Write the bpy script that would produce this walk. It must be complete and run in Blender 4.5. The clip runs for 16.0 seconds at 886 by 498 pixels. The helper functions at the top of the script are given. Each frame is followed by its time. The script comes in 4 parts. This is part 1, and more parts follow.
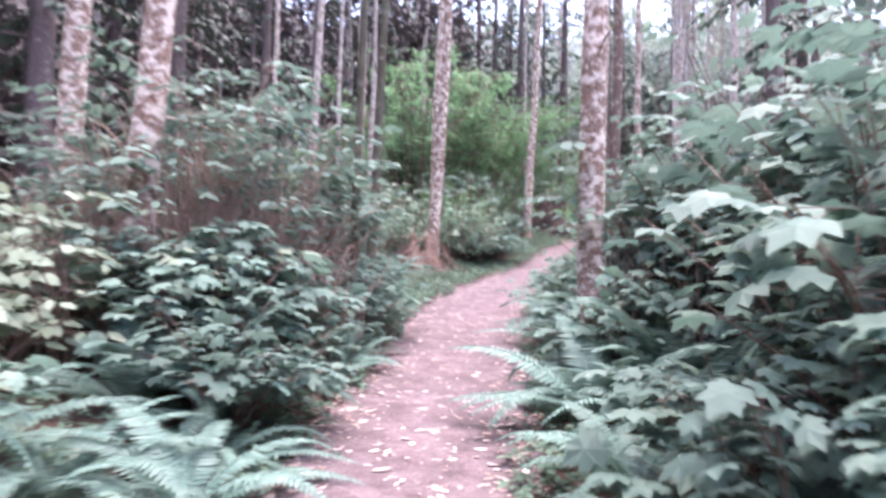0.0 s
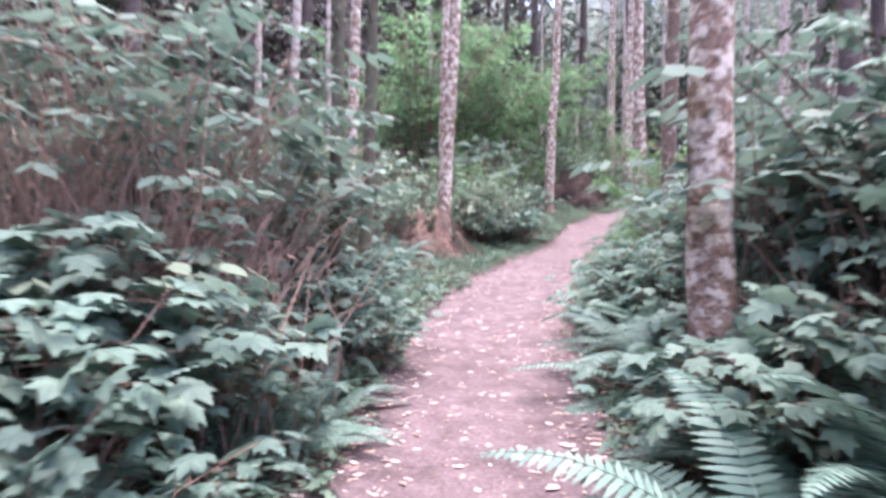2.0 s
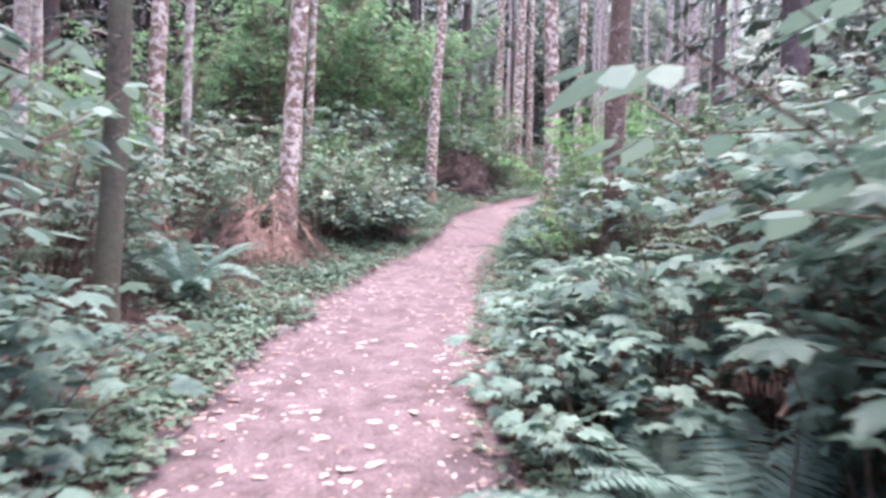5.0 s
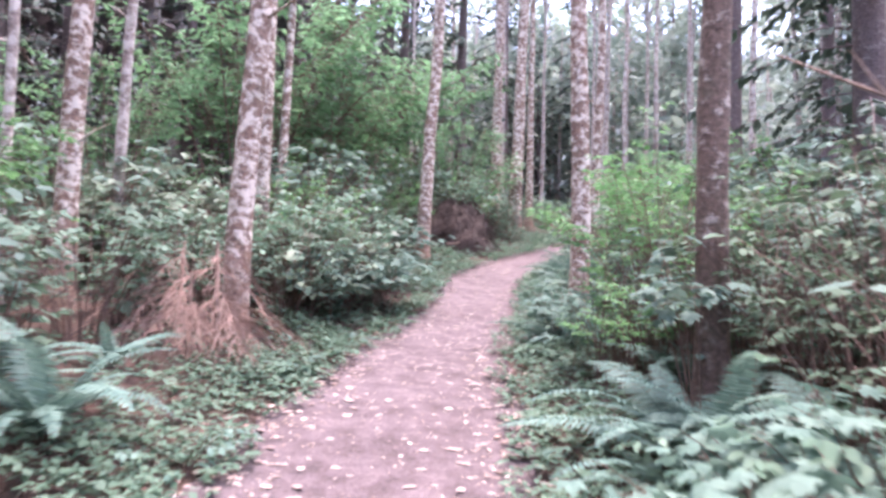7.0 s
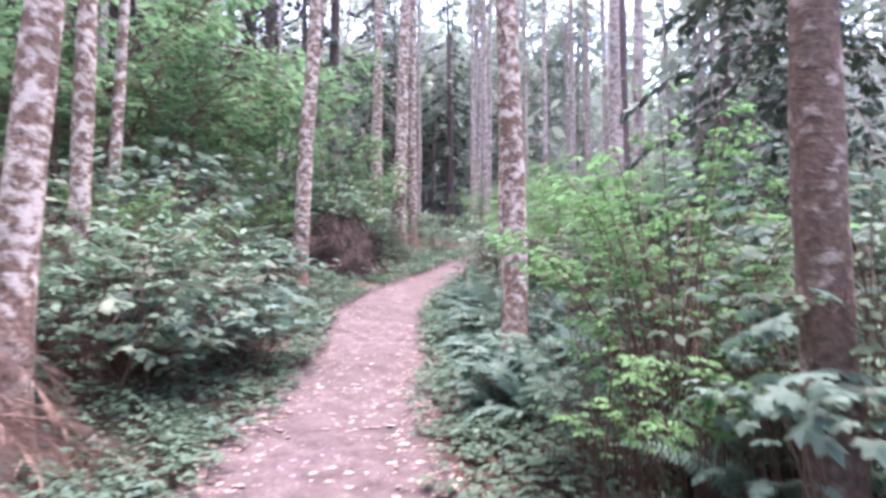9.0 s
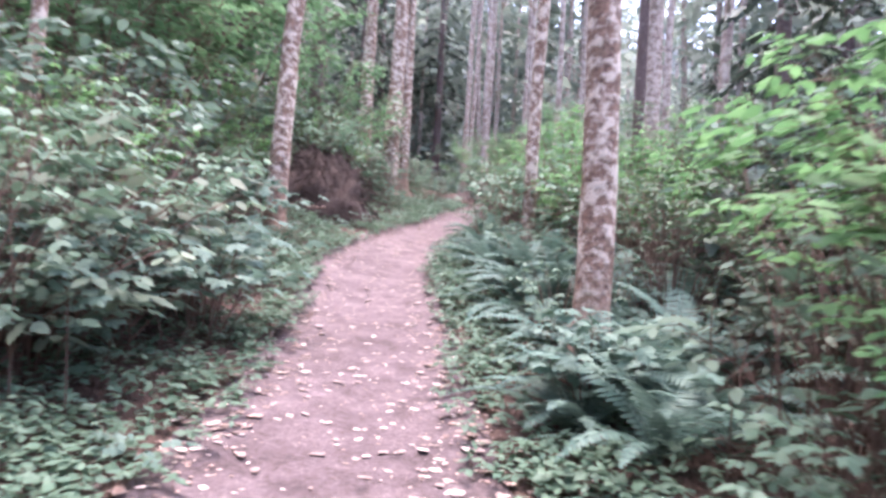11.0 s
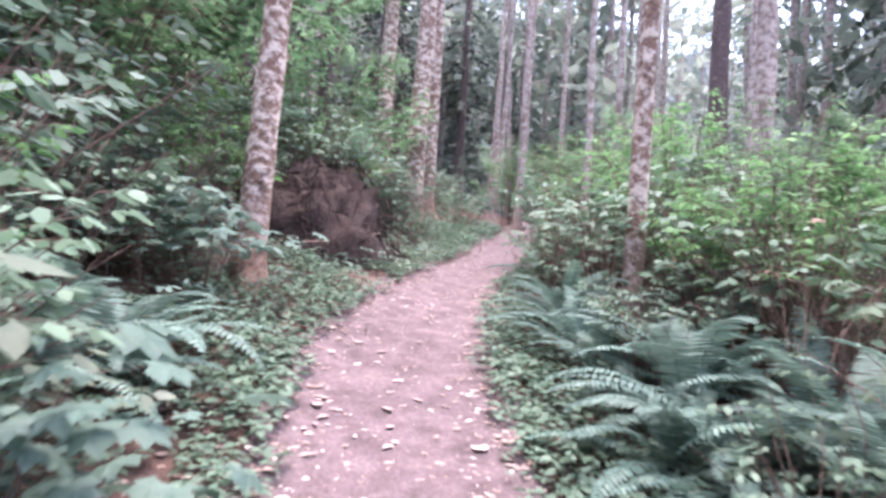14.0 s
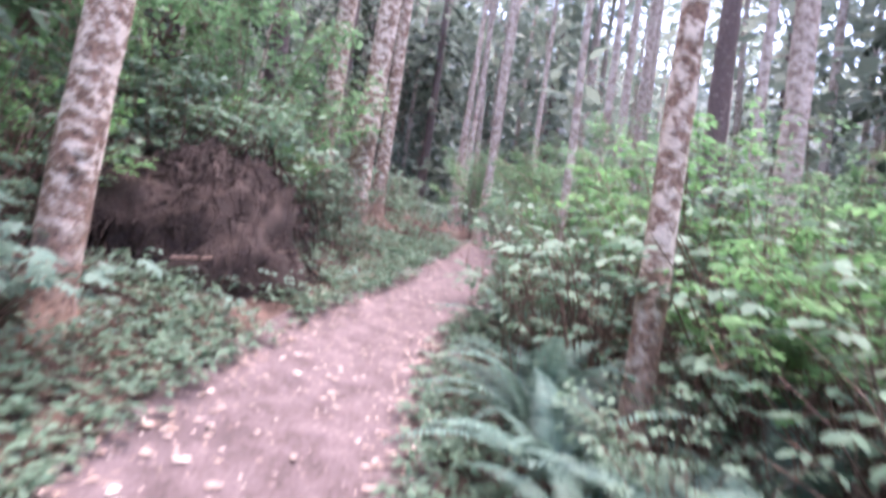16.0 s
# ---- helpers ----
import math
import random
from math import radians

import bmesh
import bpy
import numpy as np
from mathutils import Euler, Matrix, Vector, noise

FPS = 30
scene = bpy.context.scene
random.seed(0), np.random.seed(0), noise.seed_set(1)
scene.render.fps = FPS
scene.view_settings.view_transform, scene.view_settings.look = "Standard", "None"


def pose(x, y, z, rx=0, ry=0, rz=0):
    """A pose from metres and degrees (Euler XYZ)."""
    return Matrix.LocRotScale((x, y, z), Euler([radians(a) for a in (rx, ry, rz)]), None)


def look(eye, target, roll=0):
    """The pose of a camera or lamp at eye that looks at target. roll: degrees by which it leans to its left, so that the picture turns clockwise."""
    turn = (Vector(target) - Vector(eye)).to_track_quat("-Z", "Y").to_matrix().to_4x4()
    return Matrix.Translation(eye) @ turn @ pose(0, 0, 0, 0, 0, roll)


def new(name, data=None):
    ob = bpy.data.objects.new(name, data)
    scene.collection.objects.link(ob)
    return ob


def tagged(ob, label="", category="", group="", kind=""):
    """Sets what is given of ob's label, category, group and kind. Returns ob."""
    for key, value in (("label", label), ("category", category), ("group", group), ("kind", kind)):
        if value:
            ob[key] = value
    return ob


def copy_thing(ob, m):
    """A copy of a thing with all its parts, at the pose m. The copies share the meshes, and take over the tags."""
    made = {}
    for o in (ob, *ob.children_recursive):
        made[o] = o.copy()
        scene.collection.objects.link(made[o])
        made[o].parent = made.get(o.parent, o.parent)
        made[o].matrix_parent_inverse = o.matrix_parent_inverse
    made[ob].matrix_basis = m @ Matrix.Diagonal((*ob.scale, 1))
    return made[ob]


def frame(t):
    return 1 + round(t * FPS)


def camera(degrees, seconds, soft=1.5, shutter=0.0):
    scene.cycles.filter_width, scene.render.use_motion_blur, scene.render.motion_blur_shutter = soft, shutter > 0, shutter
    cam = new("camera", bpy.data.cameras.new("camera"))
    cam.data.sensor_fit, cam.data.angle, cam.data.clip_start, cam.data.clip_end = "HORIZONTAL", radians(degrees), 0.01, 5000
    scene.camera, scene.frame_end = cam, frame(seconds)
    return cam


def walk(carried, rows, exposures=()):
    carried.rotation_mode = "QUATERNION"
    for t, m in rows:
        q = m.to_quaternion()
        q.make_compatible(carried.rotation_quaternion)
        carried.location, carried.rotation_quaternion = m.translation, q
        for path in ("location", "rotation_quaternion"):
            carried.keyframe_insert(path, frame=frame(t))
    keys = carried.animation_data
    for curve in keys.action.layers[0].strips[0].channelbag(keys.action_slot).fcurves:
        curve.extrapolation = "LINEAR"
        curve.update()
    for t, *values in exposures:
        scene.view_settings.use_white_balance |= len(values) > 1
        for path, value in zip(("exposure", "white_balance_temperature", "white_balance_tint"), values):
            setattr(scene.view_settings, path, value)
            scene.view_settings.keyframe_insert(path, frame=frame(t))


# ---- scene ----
cam = camera(66.6, 16.0, soft=3.0, shutter=0.8)
PATH = [
    (0, (0.034, -0.011, 1.389), (0.019, 1.986, 1.495), 1.4),
    (0.5, (0.02, 0.582, 1.535), (0.054, 2.581, 1.561), 1.6),
    (1, (0.028, 1.175, 1.582), (0.006, 3.174, 1.666), 2.1),
    (1.5, (-0.036, 1.788, 1.625), (-0.129, 3.784, 1.712), 0.5),
    (2, (-0.045, 2.434, 1.687), (-0.087, 4.433, 1.707), 0.5),
    (2.5, (-0.017, 3.092, 1.768), (-0.088, 5.088, 1.669), 0.4),
    (3, (0.007, 3.723, 1.784), (0.093, 5.718, 1.666), 1.1),
    (3.5, (0.1, 4.318, 1.809), (0.339, 6.304, 1.769), 1.2),
    (4, (0.178, 4.903, 1.925), (0.432, 6.884, 1.819), 1.9),
    (4.2, (0.204, 5.127, 1.942), (0.501, 7.105, 1.931), 2.5),
    (6.3, (0.44, 7.584, 2.1), (0.776, 9.555, 2.072), 0.6),
    (6.5, (0.468, 7.824, 2.151), (0.806, 9.795, 2.125), 0.8),
    (7, (0.466, 8.334, 2.25), (0.832, 10.296, 2.38), 1.7),
    (7.5, (0.539, 8.883, 2.341), (1.001, 10.829, 2.344), 0.7),
    (8, (0.575, 9.422, 2.373), (1.089, 11.355, 2.368), 1.0),
    (8.5, (0.565, 9.939, 2.48), (1.178, 11.84, 2.577), 0.0),
    (9, (0.588, 10.448, 2.592), (1.33, 12.297, 2.762), -0.1),
    (9.2, (0.61, 10.616, 2.621), (1.35, 12.468, 2.763), 2.2),
    (11.3, (0.929, 12.898, 2.554), (1.798, 14.699, 2.559), 3.6),
    (11.5, (0.957, 13.061, 2.601), (1.9, 14.825, 2.574), 5.1),
    (12, (1.172, 13.605, 2.657), (2.075, 15.389, 2.682), 7.4),
    (12.5, (1.281, 14.121, 2.729), (2.084, 15.953, 2.72), 6.9),
    (13, (1.434, 14.628, 2.894), (2.277, 16.442, 2.924), 4.9),
    (13.5, (1.669, 15.143, 3.008), (2.502, 16.96, 3.057), 4.6),
    (14, (1.782, 15.575, 3.073), (2.565, 17.414, 3.155), 3.8),
    (14.5, (1.998, 16.02, 3.183), (2.858, 17.824, 3.259), 4.8),
    (15, (2.298, 16.516, 3.303), (3.114, 18.342, 3.331), 4.0),
    (15.5, (2.569, 16.98, 3.336), (3.455, 18.773, 3.311), 7.6),
    (16, (2.839, 17.424, 3.493), (3.722, 19.216, 3.588), 8.5),
]
walk(cam, [(t, look(eye, target, roll)) for t, eye, target, roll in PATH], exposures=[(0, 3.03, 6480, 30), (16, 3.03, 6480, 30)])

# ---------------------------------------------------------------- world and light
world = bpy.data.worlds.new("overcast")
scene.world = world
world.use_nodes = True
wn = world.node_tree
sky = wn.nodes.new("ShaderNodeTexSky")
sky.sky_type, sky.sun_disc = "NISHITA", False
sky.sun_elevation, sky.sun_rotation = radians(83), radians(56)
sky.air_density, sky.dust_density, sky.ozone_density = 1.0, 3.0, 1.0
wn.nodes["Background"].inputs["Strength"].default_value = 0.15
wn.links.new(sky.outputs[0], wn.nodes["Background"].inputs["Color"])
sun = new("sun", bpy.data.lights.new("sun", "SUN"))
sun.data.energy, sun.data.angle, sun.data.color = 1.35, radians(50), (1.0, 0.96, 0.9)
sun.matrix_world = look((3, 2, 32), (0, 0, 0))

# ---------------------------------------------------------------- materials


def material(name, build):
    m = bpy.data.materials.new(name)
    m.use_nodes = True
    t = m.node_tree
    build(t, t.nodes["Principled BSDF"])
    return m


def node(t, kind, **sets):
    n = t.nodes.new(kind)
    for k, v in sets.items():
        n.inputs[k.replace("_", " ")].default_value = v
    return n


def noise_tex(t, scale, detail=4.0, rough=0.6, space="Object"):
    c = t.nodes.new("ShaderNodeTexCoord")
    n = node(t, "ShaderNodeTexNoise", Scale=scale, Detail=detail, Roughness=rough)
    t.links.new(c.outputs[space], n.inputs["Vector"])
    return n.outputs["Fac"]


def ramp(t, fac, stops):
    r = t.nodes.new("ShaderNodeValToRGB")
    while len(r.color_ramp.elements) < len(stops):
        r.color_ramp.elements.new(0.5)
    for e, (p, c) in zip(r.color_ramp.elements, stops):
        e.position, e.color = p, (*c, 1)
    t.links.new(fac, r.inputs["Fac"])
    return r.outputs["Color"]


def mix(t, fac, a, b, how="MIX"):
    m = t.nodes.new("ShaderNodeMix")
    m.data_type, m.blend_type = "RGBA", how
    for sock, v in ((m.inputs[0], fac), (m.inputs[6], a), (m.inputs[7], b)):
        if isinstance(v, bpy.types.NodeSocket):
            t.links.new(v, sock)
        else:
            sock.default_value = v if isinstance(v, float) else (*v, 1)
    return m.outputs[2]


def bump(t, p, height, strength, distance=0.02):
    b = node(t, "ShaderNodeBump", Strength=strength, Distance=distance)
    t.links.new(height, b.inputs["Height"])
    t.links.new(b.outputs["Normal"], p.inputs["Normal"])


def leaf_material(name, dark, mid, pale, rough=0.45, through_light=0.36):
    """Leaf skin: hue varies from leaf to leaf and plant to plant, blotched, with light passing through."""
    def build(t, p):
        g = t.nodes.new("ShaderNodeNewGeometry")
        o = t.nodes.new("ShaderNodeObjectInfo")
        c = ramp(t, g.outputs["Random Per Island"], [(0.0, dark), (0.5, mid), (0.93, pale), (1.0, [min(1, v * 1.05) for v in pale])])
        h = node(t, "ShaderNodeHueSaturation")
        mr = node(t, "ShaderNodeMapRange", To_Min=0.75, To_Max=1.25)
        t.links.new(o.outputs["Random"], mr.inputs["Value"])
        t.links.new(mr.outputs[0], h.inputs["Value"])
        t.links.new(mix(t, 0.35, c, ramp(t, noise_tex(t, 26.0), [(0.3, dark), (0.75, pale)])), h.inputs["Color"])
        t.links.new(h.outputs[0], p.inputs["Base Color"])
        p.inputs["Roughness"].default_value = rough
        p.inputs["Specular IOR Level"].default_value = 0.28
        tr = t.nodes.new("ShaderNodeBsdfTranslucent")
        t.links.new(h.outputs[0], tr.inputs["Color"])
        ms = t.nodes.new("ShaderNodeMixShader")
        ms.inputs[0].default_value = through_light
        t.links.new(p.outputs[0], ms.inputs[1])
        t.links.new(tr.outputs[0], ms.inputs[2])
        t.links.new(ms.outputs[0], t.nodes["Material Output"].inputs["Surface"])
        bump(t, p, noise_tex(t, 60.0), 0.3, 0.004)
    return material(name, build)


def bark_material(name, dark, mid, patch, low, high, moss=0.25):
    """Bark: fissured brown with pale lichen plates, dark horizontal scars and a little moss."""
    def build(t, p):
        c = t.nodes.new("ShaderNodeTexCoord")
        mp = node(t, "ShaderNodeMapping", Scale=(1.0, 1.0, 1.35))
        t.links.new(c.outputs["Object"], mp.inputs["Vector"])
        n1 = node(t, "ShaderNodeTexNoise", Scale=8.5, Detail=5.0, Roughness=0.66, Distortion=0.1)
        t.links.new(mp.outputs[0], n1.inputs["Vector"])
        mp2 = node(t, "ShaderNodeMapping", Scale=(2.0, 2.0, 16.0))
        t.links.new(c.outputs["Object"], mp2.inputs["Vector"])
        n2 = node(t, "ShaderNodeTexNoise", Scale=1.6, Detail=3.0, Roughness=0.6)
        t.links.new(mp2.outputs[0], n2.inputs["Vector"])
        base = ramp(t, noise_tex(t, 30.0), [(0.3, dark), (0.7, mid)])
        lich = ramp(t, n1.outputs["Fac"], [(low, (0, 0, 0)), (high, (1, 1, 1))])
        pale = ramp(t, noise_tex(t, 40.0), [(0.3, [v * 0.75 for v in patch]), (0.7, patch)])
        # lichen thins out towards the brown foot of the trunk
        sep = t.nodes.new("ShaderNodeSeparateXYZ")
        t.links.new(c.outputs["Object"], sep.inputs[0])
        foot = node(t, "ShaderNodeMath")
        foot.operation = "MULTIPLY_ADD"
        foot.inputs[1].default_value = 0.42
        t.links.new(sep.outputs[2], foot.inputs[0])
        t.links.new(noise_tex(t, 5.0), foot.inputs[2])
        grown = ramp(t, foot.outputs[0], [(0.62, (0.12, 0.12, 0.12)), (0.95, (1, 1, 1))])
        col = mix(t, mix(t, 1.0, lich, grown, "MULTIPLY"), base, pale)
        scar = ramp(t, n2.outputs["Fac"], [(0.66, (0, 0, 0)), (0.76, (1, 1, 1))])
        col = mix(t, scar, col, dark)
        mossy = ramp(t, noise_tex(t, 3.5, 6.0), [(0.6 - moss * 0.25, (0, 0, 0)), (0.75 - moss * 0.15, (1, 1, 1))])
        half = node(t, "ShaderNodeMath")
        half.operation = "MULTIPLY"
        half.inputs[1].default_value = min(1.0, moss * 1.6)
        t.links.new(mossy, half.inputs[0])
        col = mix(t, half.outputs[0], col, (0.085, 0.085, 0.055))
        t.links.new(col, p.inputs["Base Color"])
        p.inputs["Roughness"].default_value = 0.9
        bump(t, p, n1.outputs["Fac"], 0.7, 0.03)
    return material(name, build)


def plain(name, a, b, scale, rough=0.85, strength=0.5, distance=0.01):
    def build(t, p):
        f = mix(t, 0.5, ramp(t, noise_tex(t, scale), [(0.3, a), (0.7, b)]), ramp(t, noise_tex(t, scale * 7), [(0.3, a), (0.7, b)]))
        t.links.new(f, p.inputs["Base Color"])
        p.inputs["Roughness"].default_value = rough
        bump(t, p, noise_tex(t, scale * 4), strength, distance)
    return material(name, build)


def dirt(t, p):
    big = ramp(t, noise_tex(t, 0.9, 5.0), [(0.3, (0.088, 0.064, 0.067)), (0.7, (0.15, 0.116, 0.124))])
    fine = ramp(t, noise_tex(t, 38.0, 6.0, 0.7), [(0.32, (0.055, 0.037, 0.036)), (0.5, (0.125, 0.092, 0.096)), (0.72, (0.245, 0.195, 0.20))])
    damp = ramp(t, noise_tex(t, 4.5, 6.0, 0.65), [(0.36, (0.55, 0.50, 0.50)), (0.62, (1.08, 1.06, 1.06))])
    t.links.new(mix(t, 1.0, mix(t, 0.6, big, fine), damp, "MULTIPLY"), p.inputs["Base Color"])
    p.inputs["Roughness"].default_value = 0.95
    bump(t, p, noise_tex(t, 30.0, 8.0, 0.7), 0.8, 0.02)


def litter(name, tones):
    def build(t, p):
        g = t.nodes.new("ShaderNodeNewGeometry")
        c = ramp(t, g.outputs["Random Per Island"], tones)
        t.links.new(mix(t, 0.3, c, ramp(t, noise_tex(t, 60.0), [(0.3, (0.12, 0.07, 0.05)), (0.6, tones[-1][1])])), p.inputs["Base Color"])
        p.inputs["Roughness"].default_value = 0.7
    return material(name, build)


M_DIRT = material("trodden_dirt", dirt)
M_SOIL = plain("forest_soil", (0.035, 0.022, 0.018), (0.13, 0.075, 0.058), 6.0, 0.95, 0.9, 0.03)
M_LITTER = litter("fallen_leaves", [(0.0, (0.11, 0.055, 0.05)), (0.35, (0.24, 0.14, 0.125)), (0.6, (0.40, 0.28, 0.26)), (0.88, (0.55, 0.43, 0.40)), (1.0, (0.72, 0.64, 0.58))])
M_DUFF = litter("brown_leaf_litter", [(0.0, (0.06, 0.03, 0.027)), (0.5, (0.19, 0.105, 0.09)), (0.85, (0.34, 0.23, 0.19)), (1.0, (0.6, 0.47, 0.40))])
M_BERRY = leaf_material("broad_leaf", (0.075, 0.14, 0.11), (0.115, 0.187, 0.148), (0.165, 0.24, 0.192), 0.6)
M_PALE = leaf_material("pale_leaf", (0.105, 0.155, 0.11), (0.16, 0.21, 0.15), (0.23, 0.275, 0.205), 0.55)
M_ELDER = leaf_material("elder_leaf", (0.075, 0.135, 0.105), (0.115, 0.18, 0.14), (0.155, 0.22, 0.175), 0.6)
M_MAPLE = leaf_material("vine_maple_leaf", (0.082, 0.175, 0.09), (0.135, 0.26, 0.135), (0.195, 0.34, 0.19), 0.6, 0.55)
M_LIME = leaf_material("lime_leaf", (0.07, 0.17, 0.07), (0.12, 0.26, 0.105), (0.18, 0.34, 0.15), 0.6, 0.52)
M_OLIVE = leaf_material("olive_leaf", (0.05, 0.083, 0.052), (0.074, 0.12, 0.073), (0.105, 0.155, 0.098), 0.65, 0.3)
M_FERN = leaf_material("fern_leaf", (0.07, 0.135, 0.11), (0.105, 0.18, 0.147), (0.155, 0.235, 0.192), 0.55, 0.25)
M_COVER = leaf_material("cover_leaf", (0.08, 0.15, 0.10), (0.12, 0.20, 0.135), (0.165, 0.245, 0.175), 0.55)
M_NEEDLE = leaf_material("fir_needles", (0.04, 0.062, 0.05), (0.065, 0.095, 0.075), (0.10, 0.135, 0.105), 0.6, 0.15)
# distance haze painted into the leaves: paler and greyer than the near foliage
M_HAZYLEAF = leaf_material("hazy_far_leaf", (0.125, 0.175, 0.14), (0.205, 0.26, 0.215), (0.31, 0.355, 0.305), 0.7, 0.45)
# gloom inside the dense stand painted as dark purple-brown leaves
M_FARSHADE = leaf_material("far_shade_leaf", (0.075, 0.06, 0.063), (0.11, 0.095, 0.095), (0.15, 0.14, 0.135), 0.7, 0.15)
# pale grey stands for the air haze in front of the slope
M_SLOPE = plain("hazed_wooded_slope", (0.12, 0.14, 0.13), (0.36, 0.39, 0.36), 0.35, 0.95, 1.0, 1.5)
M_DEADFIR = leaf_material("dead_needles", (0.17, 0.098, 0.078), (0.27, 0.172, 0.14), (0.38, 0.265, 0.22), 0.8, 0.1)
M_CANE = plain("cane_bark", (0.06, 0.035, 0.028), (0.2, 0.125, 0.1), 30.0)
M_DRY = plain("dry_stem", (0.16, 0.095, 0.075), (0.36, 0.25, 0.20), 30.0)
M_ALDER = bark_material("alder_bark", (0.075, 0.045, 0.036), (0.33, 0.205, 0.155), (0.70, 0.60, 0.52), 0.46, 0.58)
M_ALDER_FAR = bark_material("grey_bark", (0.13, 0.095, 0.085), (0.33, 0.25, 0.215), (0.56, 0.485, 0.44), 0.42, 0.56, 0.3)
M_MOSSY = bark_material("mossy_bark", (0.035, 0.03, 0.022), (0.10, 0.08, 0.055), (0.28, 0.25, 0.2), 0.58, 0.68, 0.8)
M_BROWN = bark_material("brown_bark", (0.05, 0.032, 0.026), (0.18, 0.115, 0.09), (0.42, 0.35, 0.31), 0.54, 0.66, 0.3)
M_FIR = bark_material("fir_bark", (0.07, 0.05, 0.05), (0.16, 0.115, 0.11), (0.27, 0.225, 0.22), 0.55, 0.7, 0.1)
M_ROOT = plain("root_earth", (0.022, 0.014, 0.012), (0.062, 0.039, 0.034), 9.0, 0.95, 1.0, 0.05)

# ---------------------------------------------------------------- the lie of the land
RISE_Y = np.array([-60, -8, 0, 4, 8.45, 10.15, 14.2, 17.15, 20, 22, 26, 30, 40, 70, 400], float)
RISE_Z = np.array([-5, -0.8, 0.0, 0.33, 0.80, 0.96, 1.45, 1.84, 2.4, 2.8, 3.6, 4.3, 5.6, 8.0, 9.0], float)
MID_Y = np.array([-60, -8, 0, 3.5, 5.5, 7.3, 9, 10, 12, 13.3, 15, 16.5, 17.5, 19, 20.4, 21.6, 22.8, 25, 30, 36, 60], float)
MID_X = np.array([0, 0, -0.18, -0.22, 0.0, 0.15, 0.27, 0.36, 0.75, 1.12, 1.55, 2.12, 2.5, 3.05, 3.55, 4.17, 4.93, 6.7, 10.0, 14, 30], float)


def smooth_table(ky, kv):
    fine = np.arange(-60, 120, 0.1)
    v = np.interp(fine, ky, kv)
    k = np.hanning(17)
    k /= k.sum()
    return fine, np.convolve(np.pad(v, 8, mode="edge"), k, "valid")


RISE, MID = smooth_table(RISE_Y, RISE_Z), smooth_table(MID_Y, MID_X)


def path_x(y):
    return np.interp(y, *MID)


def path_slope(y):
    return (path_x(y + 0.3) - path_x(y - 0.3)) / 0.6


def off_path(x, y):
    """Distance to the middle of the path, left is minus."""
    return (x - path_x(y)) / math.sqrt(1 + path_slope(y) ** 2)


def half_width(y):
    return float(np.interp(y, [0, 4, 9, 13, 16, 18.3, 20.5, 25, 30], [0.60, 0.66, 0.83, 0.86, 0.66, 0.64, 0.72, 0.60, 0.55]))


def lie(x, y):
    d = abs(off_path(x, y))
    bank = min(1.0, max(0.0, (d - 0.85) / 2.2))
    bank = bank * bank * (3 - 2 * bank)
    z = float(np.interp(y, *RISE)) if y < 119 else 9.0
    rough = noise.noise((x * 0.7, y * 0.7, 0.0)) * 0.10 + noise.noise((x * 2.3, y * 2.3, 5.0)) * 0.035
    return z + 0.26 * bank + rough * min(1.0, max(0.0, (d - 0.5)) * 0.8)


class Build:
    """Gathers faces for one mesh."""

    def __init__(self):
        self.v, self.f, self.m = [], [], []

    def add(self, verts, faces, mat=0):
        n = len(self.v)
        self.v.extend(verts)
        self.f.extend(tuple(i + n for i in f) for f in faces)
        self.m.extend([mat] * len(faces))

    def tube(self, pts, radii, sides=5, mat=0):
        n = len(pts)
        verts, faces = [], []
        for i, (p, r) in enumerate(zip(pts, radii)):
            way = (Vector(pts[min(i + 1, n - 1)]) - Vector(pts[max(i - 1, 0)])).normalized()
            a = way.orthogonal().normalized() if abs(way.x) > 0.9 else way.cross(Vector((1, 0, 0))).normalized()
            b = way.cross(a)
            for k in range(sides):
                w = 2 * math.pi * k / sides
                verts.append(tuple(Vector(p) + a * (r * math.cos(w)) + b * (r * math.sin(w))))
        for i in range(n - 1):
            for k in range(sides):
                faces.append((i * sides + k, i * sides + (k + 1) % sides, (i + 1) * sides + (k + 1) % sides, (i + 1) * sides + k))
        self.add(verts, faces, mat)

    def blade(self, p, q, wide, mat=0):
        """A thin stalk: a narrow three-sided spike from p to q."""
        p, q = Vector(p), Vector(q)
        a = (q - p).orthogonal().normalized() * wide
        c = (q - p).cross(a).normalized() * wide
        self.add([tuple(p + a), tuple(p - a * 0.5 + c * 0.87), tuple(p - a * 0.5 - c * 0.87), tuple(q)], [(0, 1, 3), (1, 2, 3), (2, 0, 3)], mat)

    def mesh(self, name, *mats, smooth=False):
        me = bpy.data.meshes.new(name)
        me.from_pydata(self.v, [], self.f)
        for m in mats:
            me.materials.append(m)
        me.polygons.foreach_set("material_index", self.m)
        me.polygons.foreach_set("use_smooth", [smooth] * len(self.f))
        me.update()
        return me


# ---------------------------------------------------------------- ground and path
def spread(lo, hi, step, far):
    mid = list(np.arange(lo, hi + 0.01, step))
    out = [step * 1.45 ** k for k in range(1, 40)]
    left, right, a = [], [], 0.0
    for o in out:
        a += o
        if a > far:
            break
        left.append(lo - a)
        right.append(hi + a)
    return left[::-1] + mid + right


